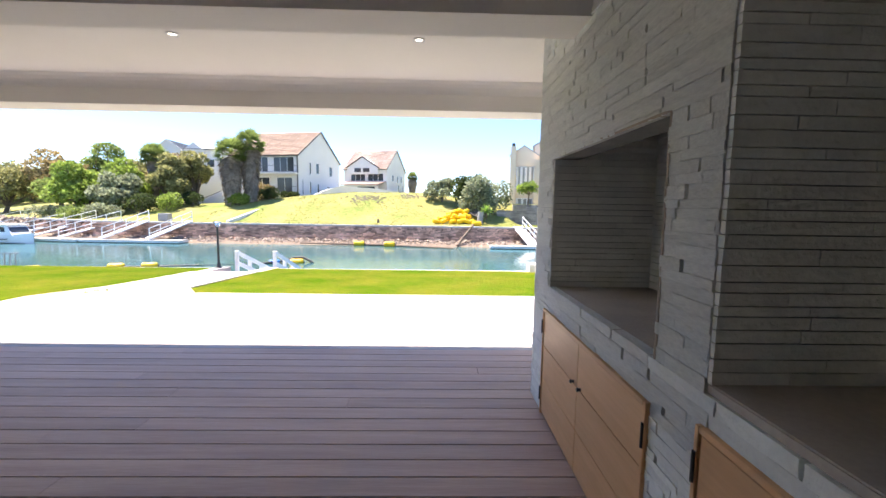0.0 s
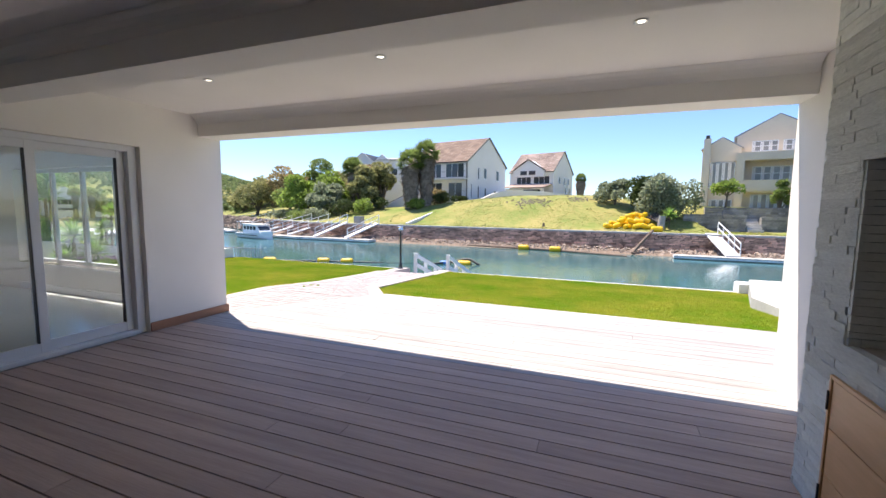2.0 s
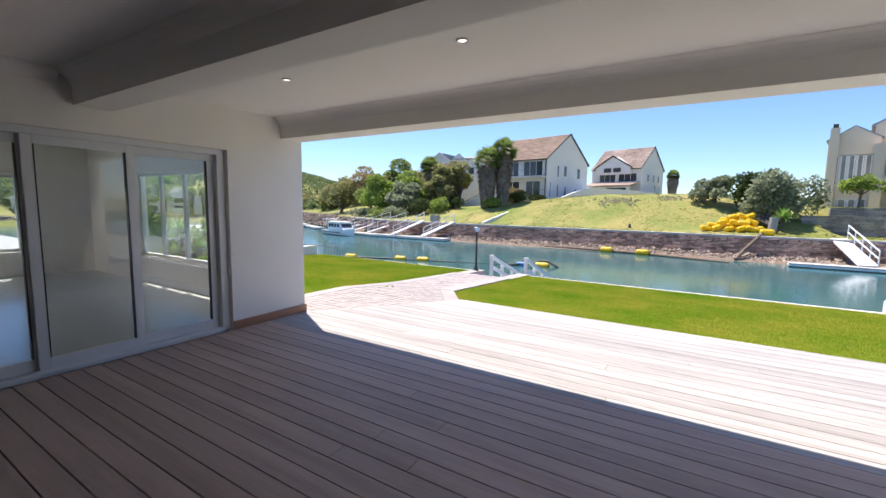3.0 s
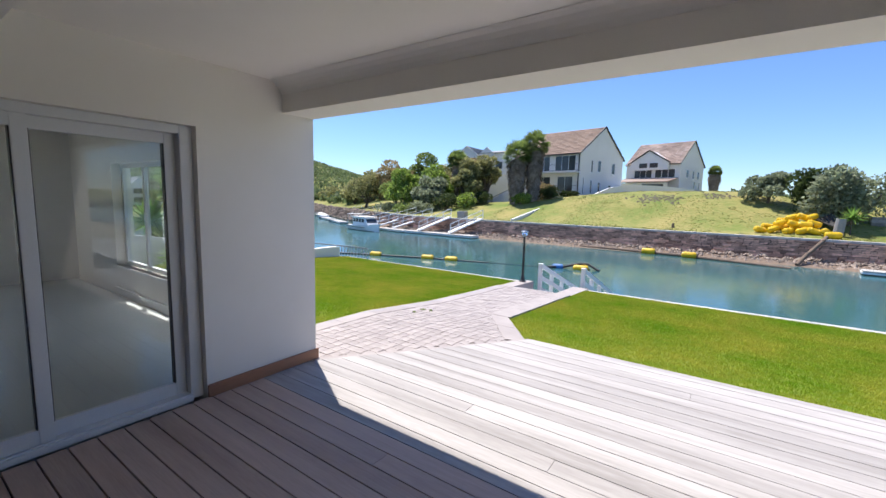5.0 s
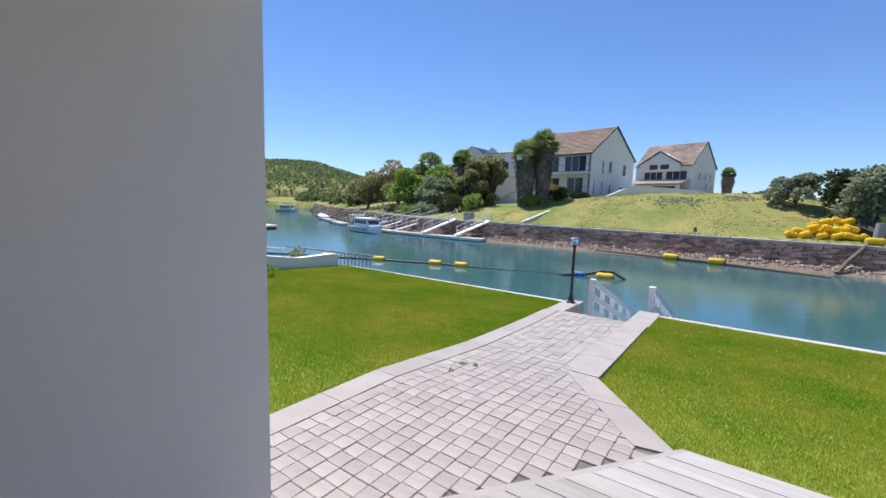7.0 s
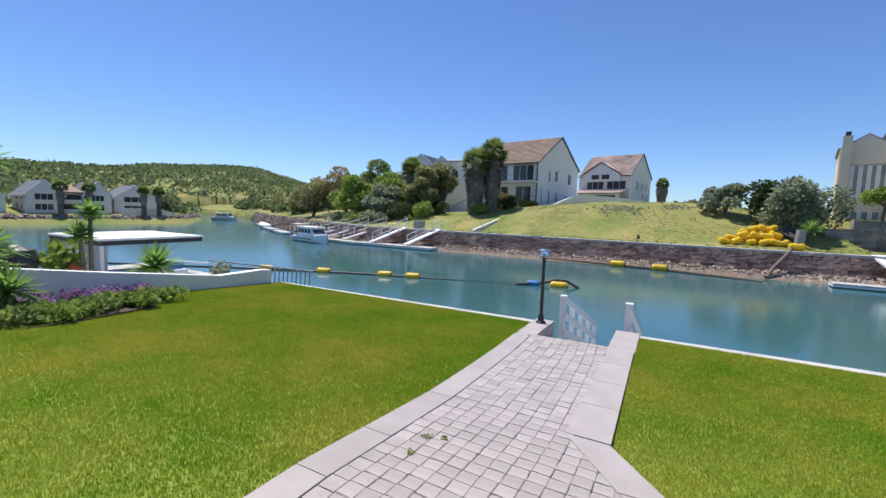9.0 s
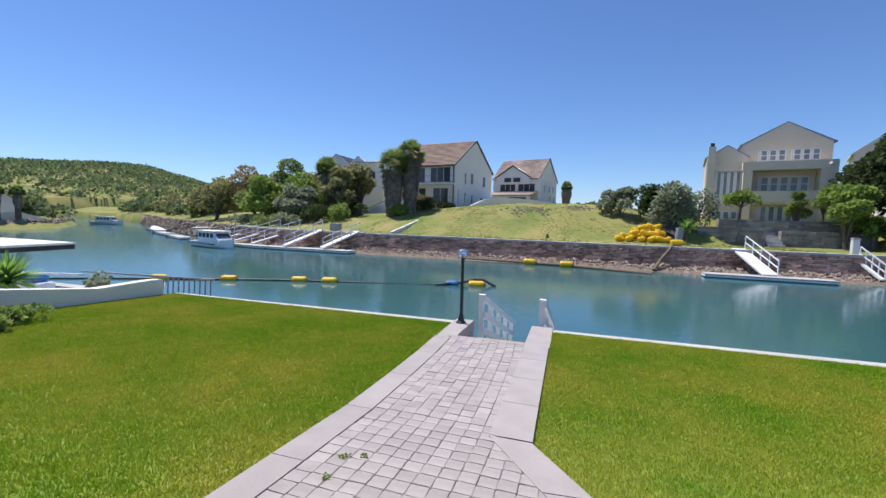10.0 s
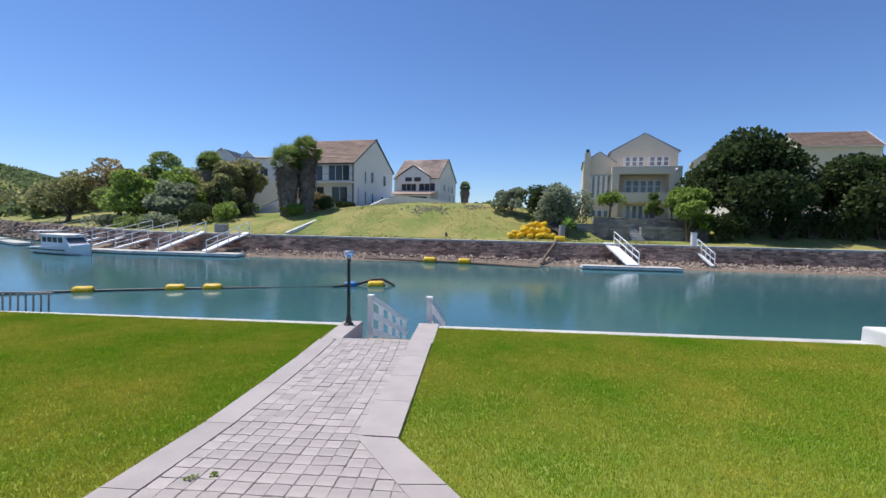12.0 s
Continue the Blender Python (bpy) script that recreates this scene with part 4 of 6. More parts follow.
M_DARKSTONE = mat("dark_garden_stone", (0.36, 0.34, 0.31), (0.17, 0.16, 0.15), 1, 10, 0.9, bump=0.5, island=0.3, dist=0.03)
retaining(13.6, 20.4, 48.0, -0.7, 0.65, 1)
retaining(9.2, 20.4, 49.6, -0.2, 1.75, 2)
retaining(7.0, 12.3, 47.6, -0.7, 0.9, 3)
gsteps = thing("garden_steps", "tan stone steps between the terrace walls", "steps", (12.4, 47.2, -0.6))
for i in range(6):
    part("step", box(0, 1.2, i * 0.5, 3.4, i * 0.25, 0.25 + i * 0.25), M_CONC, gsteps)

# houses behind the dark trees, and far houses over the basin
H5 = house_frame("cream_gable_house", "cream house with gabled roof behind the dark trees", (60.3, 74.0), (1.0, 6.0), 8.0, 11.0, 4.0, 14.2, 17.0, M_TAN, M_ROOF, trim_m=M_WHITE)
win(H5, "s", 3.0, 7.5, 1.6, 1.4, 2)
H6 = house_frame("grey_roofed_house", "white house with grey roof behind the dark trees", (31.8, 74.0), (5.8, -2.6), 7.0, 9.0, 3.5, 11.2, 14.0, M_TAN, M_GREYROOF, trim_m=M_WHITE)
win(H6, "g", 2.6, 5.4, 2.0, 1.3, 2)
H7 = house_frame("terrace_house", "white house glimpsed through the dark tree canopy", (29.5, 60.0), (6.0, 0.5), 6.0, 6.0, 1.5, 5.0, 6.6, M_WHITE, M_GREYROOF)
win(H7, "g", 1.0, 1.0, 1.4, 1.2, 2)

# ---- trees and plants ----
def leaf_cloud(r, lobes, n, size, droop=0.3):
    """Leaves scattered through ellipsoid lobes (centre, radii), mostly near their skins."""
    v, f = [], []
    weights = [a[1][0] * a[1][1] * a[1][2] for a in lobes]
    for _ in range(n):
        (c, rad), = r.choices(lobes, weights)
        d = Vector((r.gauss(0, 1), r.gauss(0, 1), r.gauss(0, 1))).normalized()
        if d.z < -0.5 and r.random() < 0.6:
            d.z = -d.z
        k = 0.55 + 0.5 * r.random() ** 0.6
        p = Vector((c[0] + d.x * rad[0] * k, c[1] + d.y * rad[1] * k, c[2] + d.z * rad[2] * k))
        t = (d + 0.8 * Vector((r.gauss(0, 1), r.gauss(0, 1), r.gauss(0, 1) - droop))).normalized()
        s = size * (0.6 + 0.8 * r.random())
        side = t.cross(Vector((r.gauss(0, 1), r.gauss(0, 1), r.gauss(0, 1)))).normalized() * s * 0.42
        b = len(v)
        v += [tuple(p), tuple(p + t * s * 0.5 + side), tuple(p + t * s), tuple(p + t * s * 0.5 - side)]
        f.append((b, b + 1, b + 2, b + 3))
    return v, f


def tree(name, label, at, height, spread, leaf, seed, n=2600, size=0.32, trunk=0.35, flat=0.75, category="tree", lobes_n=9, low=0.3):
    r = random.Random(seed)
    t = thing(name, label, category, at)
    top = height
    bm = bmesh.new()
    fork = Vector((0.1 * spread * r.uniform(-1, 1), 0.1 * spread * r.uniform(-1, 1), trunk * height))
    rod((0, 0, -0.3), fork, 0.045 * height ** 0.9, 0.032 * height ** 0.9, 8, bm)
    lobes = []
    for i in range(lobes_n):
        a, k = 6.2832 * (i + r.random()) / lobes_n, r.random() ** 0.5
        rad = spread * (0.26 + 0.2 * r.random())
        c = Vector((math.cos(a) * spread * 0.72 * k, math.sin(a) * spread * 0.72 * k, 0))
        c.z = trunk * height + (top - trunk * height) * (low + (0.8 - low) * (1 - k * k * 0.8) * r.uniform(0.5, 1.1))
        lobes.append((tuple(c), (rad, rad, min(rad * flat, (top - trunk * height) * 0.45))))
        rod(fork, c, 0.022 * height ** 0.9, 0.008 * height ** 0.9, 6, bm)
        for _ in range(2):
            q = c + Vector((r.uniform(-1, 1), r.uniform(-1, 1), r.uniform(-0.2, 1))) * rad * 0.8
            rod(c, q, 0.01 * height, 0.003 * height, 5, bm)
    part("trunk", bm, M_BARK, t)
    crown = new("crown", raw("crown", *leaf_cloud(r, lobes, n, size), leaf))
    crown.parent = t
    return t


def bush(name, label, at, sx, sy, sz, leaf, seed, n=1500, size=0.2, category="shrub"):
    r = random.Random(seed)
    t = thing(name, label, category, at)
    lobes = []
    bm = bmesh.new()
    for i in range(8):
        c = (sx * 0.6 * r.uniform(-1, 1), sy * 0.6 * r.uniform(-1, 1), sz * r.uniform(0.3, 0.62))
        k = r.uniform(0.35, 0.55)
        lobes.append((c, (sx * k, sy * k, sz * k * 0.8)))
        rod((c[0] * 0.2, c[1] * 0.2, -0.15), c, 0.03 * sz, 0.01 * sz, 5, bm)
    part("stem_cluster", bm, M_BARK, t)
    crown = new("foliage", raw("foliage", *leaf_cloud(r, lobes, n, size), leaf))
    crown.parent = t
    return t


def fan_palm(name, label, at, height, seed, skirt=0.75, width=1.6, crown_r=2.0):
    """A fan palm: trunk, a skirt of hanging dead fronds, a round green head."""
    r = random.Random(seed)
    t = thing(name, label, "palm tree", at)
    part("trunk", rod((0, 0, -0.3), (0, 0, height), 0.42, 0.28, 10), M_BARK, t)
    v, f = [], []
    z0 = height * (1 - skirt)
    for i in range(int(1500 * skirt)):
        z = z0 + (height - z0) * r.random()
        a = r.random() * 6.2832
        k = (z - z0) / (height - z0)
        out = width * (0.35 + 0.5 * k + 0.2 * r.random()) * 0.75
        p = Vector((0.3 * math.cos(a), 0.3 * math.sin(a), z))
        q = Vector((out * math.cos(a), out * math.sin(a), z - 0.5 - 0.9 * r.random()))
        w = Vector((-math.sin(a), math.cos(a), 0)) * (0.12 + 0.16 * r.random())
        b = len(v)
        v += [tuple(p), tuple(p.lerp(q, 0.7) + w), tuple(q), tuple(p.lerp(q, 0.7) - w)]
        f.append((b, b + 1, b + 2, b + 3))
    s = new("dead_frond_skirt", raw("dead_frond_skirt", v, f, M_THATCH))
    s.parent = t
    v, f = [], []
    for i in range(120):
        a, e = r.random() * 6.2832, r.uniform(-0.5, 1.35)
        d = Vector((math.cos(a) * math.cos(e), math.sin(a) * math.cos(e), math.sin(e)))
        side = d.cross(Vector((0, 0, 1))).normalized()
        up = side.cross(d)
        o = Vector((0, 0, height + 0.2))
        hub = o + d * crown_r * 0.5
        for j in range(9):
            g = (j - 4) / 4 * 1.2
            tip = hub + (d * math.cos(g) + side * math.sin(g)) * crown_r * 0.52 - Vector((0, 0, 0.18 * crown_r * abs(g)))
            m = hub.lerp(tip, 0.55)
            w = (side * math.cos(g) - d * math.sin(g)) * 0.07 + up * 0.02
            b = len(v)
            v += [tuple(hub), tuple(m + w), tuple(tip), tuple(m - w)]
            f.append((b, b + 1, b + 2, b + 3))
        b = len(v)
        v += [tuple(o + side * 0.03), tuple(hub + side * 0.02), tuple(hub - side * 0.02), tuple(o - side * 0.03)]
        f.append((b, b + 1, b + 2, b + 3))
    c = new("crown", raw("crown", v, f, L_GREEN))
    c.parent = t
    return t


def sword_rosette(r, centre, n, length, width, low=-0.35, high=1.45):
    """Stiff pointed leaves round one point."""
    v, f = [], []
    for i in range(n):
        a = 2.39996 * i
        e = low + (high - low) * (i / n) + 0.15 * r.uniform(-1, 1)
        d = Vector((math.cos(a) * math.cos(e), math.sin(a) * math.cos(e), math.sin(e)))
        side = d.cross(Vector((0, 0, 1))).normalized() * width
        l = length * r.uniform(0.75, 1.1)
        o = Vector(centre)
        sag = Vector((0, 0, -0.12 * l * math.cos(e)))
        b = len(v)
        v += [tuple(o + side * 0.6), tuple(o - side * 0.6), tuple(o + d * l * 0.5 - side), tuple(o + d * l * 0.5 + side), tuple(o + d * l + sag),
              tuple(o + d * l * 0.5 + Vector((0, 0, -0.4 * width)))]
        f += [(b, b + 1, b + 5), (b + 1, b + 2, b + 5), (b + 3, b, b + 5), (b + 2, b + 4, b + 5), (b + 4, b + 3, b + 5)]
    return v, f


def yucca(name, label, at, heads, seed, length=0.55, width=0.024, n=70, low=-0.35):
    """Bare stems with a rosette of sword leaves on each; heads are (x, y, z) from the base."""
    r = random.Random(seed)
    t = thing(name, label, "yucca", at)
    for h in heads:
        h = Vector(h)
        part("stem", rod((h.x * 0.3, h.y * 0.3, -0.2), h, 0.05, 0.035, 7), M_BARK, t)
        c = new("rosette", raw("rosette", *sword_rosette(r, h, n, length, width, low), L_YUCCA))
        c.parent = t
        tagged(c, kind="stuff")
    return t


def on(x, y):
    return (x, y, far_z(x, y))


# tall fan palms by the first house
fan_palm("fan_palm", "tall fan palm with thick skirt of dead fronds", on(-25.7, 53.0), 6.1, 1, 0.93, 2.3, 2.3)
fan_palm("fan_palm", "taller fan palm behind, with long dead skirt", on(-24.0, 54.5), 7.2, 2, 0.92, 2.1, 2.1)
fan_palm("fan_palm", "fan palm rising from the mixed trees", on(-36.5, 55.0), 6.0, 3, 0.5, 1.3, 1.9)
fan_palm("fan_palm", "slim fan palm on the hill crest", (-4.9, 88.0, 4.2), 3.1, 4, 0.85, 1.5, 1.2)
# mixed trees west of them
for i, (x, y, h, s, leaf, lab) in enumerate((
        (-58, 57, 7.0, 4.6, L_OLIVE, "olive-green spreading tree above the quay"), (-53, 60, 7.4, 4.6, L_BROWN, "brownish spreading tree above the quay"),
        (-47.5, 56, 5.8, 3.8, L_GREEN, "green tree above the quay"), (-43.5, 52, 5.2, 3.4, L_BRIGHT, "bright green tree on the bank"),
        (-40, 55, 6.2, 3.4, L_BRIGHT, "bright green tree on the bank"), (-42, 62, 8.2, 3.6, L_OLIVE, "olive tree behind the bank trees"),
        (-38.5, 51, 4.6, 2.8, L_GREY, "grey-green shrub tree on the bank"), (-36.5, 58, 7.2, 3.0, L_BROWN, "brownish tree beside the palm"),
        (-34, 54, 5.6, 2.8, L_OLIVE, "olive tree near the white stair"), (-33, 58, 7.0, 2.8, L_OLIVE, "olive tree before the white house"),
        (-49, 64, 8.2, 4.0, L_GREEN, "green tree behind the bank trees"), (-66, 70, 7.0, 5.0, L_OLIVE, "olive tree further along the bank"))):
    tree("bank_tree", lab, on(x, y), h + 1.3, s, leaf, 20 + i, 5200, 0.34, 0.1, low=0.08, lobes_n=13)
for i, (x, y, sx, sz, leaf) in enumerate(((-41, 47.5, 2.2, 1.5, L_GREEN), (-37.5, 47, 2.0, 1.6, L_GREY), (-35, 49.5, 2.2, 2.4, L_DARK), (-32.5, 50.5, 2.0, 2.2, L_BRIGHT),
                                          (-31, 53, 1.8, 1.8, L_DARK), (-45, 49.5, 2.2, 1.4, L_GREY), (-23.3, 57, 1.6, 2.6, L_BROWN), (-22.3, 55.5, 1.6, 1.7, L_DARK), (-24.6, 52.2, 1.3, 1.5, L_BRIGHT), (-20.0, 57.2, 1.2, 0.9, L_DARK))):
    bush("bank_shrub", "dense shrub planted on the far bank", on(x, y), sx, sx * 0.8, sz, leaf, 50 + i)
# the hill's right shoulder
tree("round_tree", "small rounded tree on the grassy hill", on(0.6, 51.5), 3.5, 1.9, L_GREY, 70, 3000, 0.25, 0.08, low=0.05)
bush("broad_shrub", "broad grey-green shrub beside the buoys", on(5.9, 47.6), 3.2, 2.2, 4.9, L_GREY, 71, 5200, 0.26)
bush("broad_shrub", "dark green shrub beside the terrace", on(3.6, 49.5), 2.0, 1.8, 4.0, L_DARK, 72, 2600, 0.26)
yucca("palm_shrub", "spiky young palm beside the buoys", on(5.4, 44.8), ((0, 0, 1.2),), 73, 1.1, 0.06, 60)
tree("pompom_tree", "small feathery tree by the terrace", (11.2, 50.8, 1.2), 3.4, 1.5, L_BRIGHT, 74, 1200, 0.24, 0.5)
tree("tiered_topiary", "clipped tiered tree beside the house", (16.0, 51.5, 1.2), 3.6, 1.1, L_GREEN, 75, 2000, 0.2, 0.08, low=0.05)
tree("pompom_tree", "small feathery tree by the terrace", (18.2, 51.5, 1.2), 2.9, 1.2, L_GREEN, 76, 1100, 0.22, 0.4)
yucca("palm_shrub", "small palm at the end of the terrace", (18.9, 46.0, -0.3), ((0, 0, 1.2),), 77, 0.9, 0.05, 50)
# large dark trees to the east
tree("dark_tree", "massive dark spreading tree over the bank", on(24.5, 49.5), 8.9, 6.6, L_DARK, 80, 22000, 0.36, 0.12, 0.8, lobes_n=22, low=0.15)
tree("dark_tree", "dense dark tree further along the bank", on(34.5, 48.0), 7.2, 5.4, L_DARK, 81, 14000, 0.36, 0.1, lobes_n=12)
tree("dark_tree", "dense dark tree at the bank's end", on(41.0, 50.0), 8.0, 5.0, L_DARK, 84, 9000, 0.36, 0.1, lobes_n=12)
tree("bank_tree", "lighter green rounded tree before the dark one", on(18.1, 47.6), 6.4, 2.6, L_BRIGHT, 82, 6500, 0.26, 0.08, low=0.1)
for i, x in enumerate((20.8, 23.0, 26.0, 29.0, 32.0, 35.5, 38.5)):
    bush("under_shrub", "dark undergrowth below the big trees", on(x, 46.3 + 0.5 * (i % 2)), 2.0, 1.5, 2.6 + 0.6 * (i % 3), L_DARK, 90 + i, 2400, 0.24)
# low scrub along the skyline behind the hill
rs = random.Random(5)
v, f = [], []
for i in range(70):
    x = -2 + 60 * rs.random()
    y = 95 + 30 * rs.random()
    lob = [((x, y, far_z(x, y) + 0.6), (1.8 + rs.random(), 1.8, 0.9 + 0.8 * rs.random()))]
    a, b = leaf_cloud(rs, lob, 80, 0.7)
    k = len(v)
    v += a
    f += [tuple(k + q for q in t) for t in b]
tagged(new("skyline_scrub", raw("skyline_scrub", v, f, L_FAR)), "low scrub along the skyline", "scrub", "", "stuff")
# woods of the far hill
v, f = [], []
for i in range(13000):
    x = -110 - 330 * rs.random()
    y = -60 + 560 * rs.random()
    if hill_z(x, y) < -2 or hill_z(x, y) < 0.5 and rs.random() < 0.5:
        continue
    s = 1.0 + 1.6 * rs.random()
    a, b = leaf_cloud(rs, [((x, y, hill_z(x, y) + 0.4), (s * 1.3, s * 1.3, s * 0.75))], 15, 1.25)
    k = len(v)
    v += a
    f += [tuple(k + q for q in t) for t in b]
for i in range(900):
    if i % 2:
        x, y = -90 - 30 * rs.random(), -60 + 150 * rs.random()
        if y < 58 and x > -103:
            continue
        z = hill_z(x, y)
        if z < -2:
            continue
    else:
        x = -135 + 66 * rs.random()
        y = bank(x) + 6 + 40 * rs.random()
        z = far_z(x, y)
    s = 1.0 + 1.4 * rs.random()
    a, b = leaf_cloud(rs, [((x, y, z + 0.7), (s * 1.3, s * 1.3, s))], 60, 0.9)
    k = len(v)
    v += a
    f += [tuple(k + q for q in t) for t in b]
tagged(new("hill_woods", raw("hill_woods", v, f, L_FAR)), "dense green bush covering the far hill", "woods", "", "stuff")

# ---- far houses over the basin ----
def far_house(name, label, at, yaw, width, length, eave, ridge):
    g = Vector((math.cos(radians(yaw)), math.sin(radians(yaw))))
    h = house_frame(name, label, at, g, width, length, -1.0, eave, ridge, M_WHITE, M_GREYROOF, trim_m=M_WHITE)
    for z in (0.5, 2.1):
        win(h, "g", width * 0.22, z, width * 0.5, 1.0, 3)
        for u in (1.5, length * 0.5):
            win(h, "s", u, z, 1.6, 1.0, 2)
    return h


far_house("basin_house", "white house with brown roof and twin glazed gables across the basin", (-91, 30.6), 84, 4.4, 9, 2.0, 4.2)
twin = far_house("basin_house", "white gable wing with glazed balconies across the basin", (-91, 38.0), 84, 3.6, 9, 2.3, 4.4)
part("linking_wall", box(-3.2, 0.02, 0.8, 8, -1.5, 3.3), M_WHITE, twin)
part("brown_roof", prism([(-3.3, 0.5), (0.1, 0.5), (0.1, 8), (-3.3, 8)], 3.3, lambda x, y: 3.4 + 0.3 * y if y < 5 else 4.9), M_ROOF, twin)
for z in (0.4, 2.0):
    part("glazing", box(-2.9, -0.3, 0.7, 0.79, z, z + 1.1), M_WIN, twin)
    part("balcony_rail", box(-3.1, 0.0, 0.1, 0.16, z - 0.3, z + 0.25), M_WHITE, twin)
far_house("basin_house", "plain white gabled house across the basin", (-92, 42.6), 80, 6.6, 9, 1.8, 4.2)
far_house("basin_house", "pale house half hidden by yuccas across the basin", (-92, 21.5), 84, 7.0, 9, 1.6, 3.6)
bwall = thing("basin_garden_wall", "low white garden wall above the basin shore", "garden wall", (-87, 41.5, -1.3))
part("wall_section", box(-0.15, 0.15, 0, 6, -0.5, 1.4), M_WHITE, bwall)
part("wall_section", prism([(-0.15, 6), (0.15, 6), (0.15, 10), (-0.15, 10)], -0.5, lambda x, y: 1.4 - 0.3 * (y - 6)), M_WHITE, bwall)
far_house("basin_house", "small white house before the wooded hill", (-172, 103.0), 62, 9, 9, 3.4, 6.0)
far_house("basin_house", "pale house among trees along the canal", (-98, 96.0), 30, 9, 9, 5.5, 8.5)
far_house("basin_house", "pale house among trees along the canal", (-80, 84.0), 25, 8, 9, 5.5, 8.5)
for i, (x, y) in enumerate(((-86, 33), (-86, 36.6), (-86, 44.5), (-86, 47))):
    fan_palm("basin_palm", "fan palm on the far basin shore", (x, y, -1.2), 4.2, 200 + i, 0.35, 0.8, 1.1)
for i, (x, y) in enumerate(((-104, 55), (-90, 78), (-75, 76), (-70, 66), (-108, 90))):
    tree("basin_tree", "dark green tree along the far shore", (x, y, -1.0), 5.5, 3.6, L_OLIVE, 210 + i, 900, 0.55, 0.2)

# ---- neighbour's garden in the west ----
nb = prism([(-60, -40), (-12.8, -40), (-12.8, 11.3), (-18, 11.5), (-24, 8.0), (-60, 8.0)], -4.0, -0.75)
solid("neighbour_ground", nb, M_CONC, "pale paved neighbouring plot", "ground")
gw = thing("garden_wall", "low white plastered boundary wall beside the lawn", "garden wall")
seg = ((4.0, 0.86), (6.15, 0.52), (8.1, 0.2), (10.1, -0.1), (11.1, -0.09), (11.35, -0.11))
for (ya, za), (yb, zb) in zip(seg, seg[1:]):
    part("wall_section", prism([(-12.82, ya), (-12.6, ya), (-12.6, yb), (-12.82, yb)], -1.0, lambda x, y, a=ya, b=yb, p=za, q=zb: p + (q - p) * (y - a) / (b - a)), M_WHITE, gw)
solid("flower_bed", prism([(-12.6, 4.8), (-11.0, 4.8), (-10.9, 6.8), (-11.4, 8.2), (-12.6, 8.9)], -0.6, lambda x, y: ground(x, y) + 0.02), M_DRIED, "mulched bed along the garden wall", "flower bed")
for i in range(8):
    y = 6.5 + 0.3 * i
    bush("bed_shrub", "low flowering shrub in the garden bed", (-11.3 - 0.1 * i + 0.12 * (i % 2), y, ground(0, y)), 0.36, 0.32, 0.2, L_BRIGHT if i % 3 else L_GREEN, 300 + i, 700, 0.07)
for i in range(5):
    y = 6.4 + 0.5 * i
    bush("mauve_shrub", "mauve flowering plant in the garden bed", (-12.0 - 0.08 * i, y, ground(0, y)), 0.24, 0.24, 0.26, L_MAUVE, 320 + i, 260, 0.06)
yucca("bed_yucca", "spiky yucca standing in the garden bed", (-12.0, 6.4, -0.09), ((0.0, -0.02, 0.75), (0.25, 0.25, 0.3), (0.2, -0.3, 0.22)), 330, 0.45, 0.03, 80)
yucca("garden_yucca", "tall yucca behind the white wall", (-14.3, 6.52, -0.75), ((0, 0.05, 3.7),), 331, 0.5, 0.035, 90)
yucca("garden_yucca", "branched yucca behind the white wall", (-14.3, 7.05, -0.75), ((0, 0.06, 2.72), (0.1, -0.1, 2.3), (-0.3, 0.2, 1.3)), 332, 0.52, 0.034, 90)
yucca("garden_yucca", "broad low yucca behind the wall", (-14.3, 9.69, -0.75), ((0, 0, 0.72),), 333, 0.6, 0.04, 120)
yucca("garden_yucca", "slim double yucca behind the wall", (-14.3, 8.5, -0.75), ((0, 0.04, 1.9), (0, -0.13, 1.45)), 334, 0.34, 0.04, 70)
yucca("garden_yucca", "large dark spiky plant behind the wall", (-14.3, 6.5, -0.75), ((0, 0.05, 1.5), (0.2, 0.3, 1.0)), 335, 0.75, 0.045, 130)
bush("garden_shrub", "yellow-green leafy plant in a pot behind the wall", (-14.6, 8.12, -0.75), 0.35, 0.35, 1.5, L_BRIGHT, 336, 300, 0.16)
bush("garden_shrub", "small leafy plant at the wall's end", (-14.0, 11.0, -0.75), 0.4, 0.3, 0.75, L_GREY, 337, 400, 0.1)
shade = thing("boat_shelter", "flat white-roofed shelter with reed screens by the water", "shelter", (-21.0, 12.6, -0.85))
part("roof", box(-2.9, 0.9, -1.6, 1.8, 0.95, 1.02, 0.03), M_WHITE, shade)
part("fascia", box(-2.85, 0.85, -1.55, 1.75, 0.8, 0.95), M_TRIM, shade)
for x in (-2.7, -0.9, 0.7):
    part("post", box(x, x + 0.08, -1.5, -1.42, -3.0, 0.8), M_WHITEWOOD, shade)
part("screen", box(-2.6, 0.7, -1.35, -1.3, -0.6, 0.75), M_CONC, shade)
part("floor", box(-3.5, 4.2, -1.8, 1.9, -1.6, -0.45), M_CONC, shade)
rail = thing("jetty_railing", "white barred railing round the jetty", "railing", (-18.3, 11.8, -1.25))
for zz in (0.1, 0.85):
    part("rail", beam_between((0, 0, zz), (1.8, 0.5, zz), 0.05, 0.05), M_WHITEWOOD, rail)
for i in range(13):
    part("baluster", beam_between((0.15 * i, 0.0417 * i, 0), (0.15 * i, 0.0417 * i, 0.85), 0.03, 0.03), M_WHITEWOOD, rail)
chair = thing("blue_cushion_bench", "small bench with blue cushion on the jetty", "bench", (-18.6, 12.4, -1.0))
part("seat", box(-0.5, 0.5, -0.2, 0.2, 0.0, 0.25, 0.02), M_WHITEWOOD, chair)
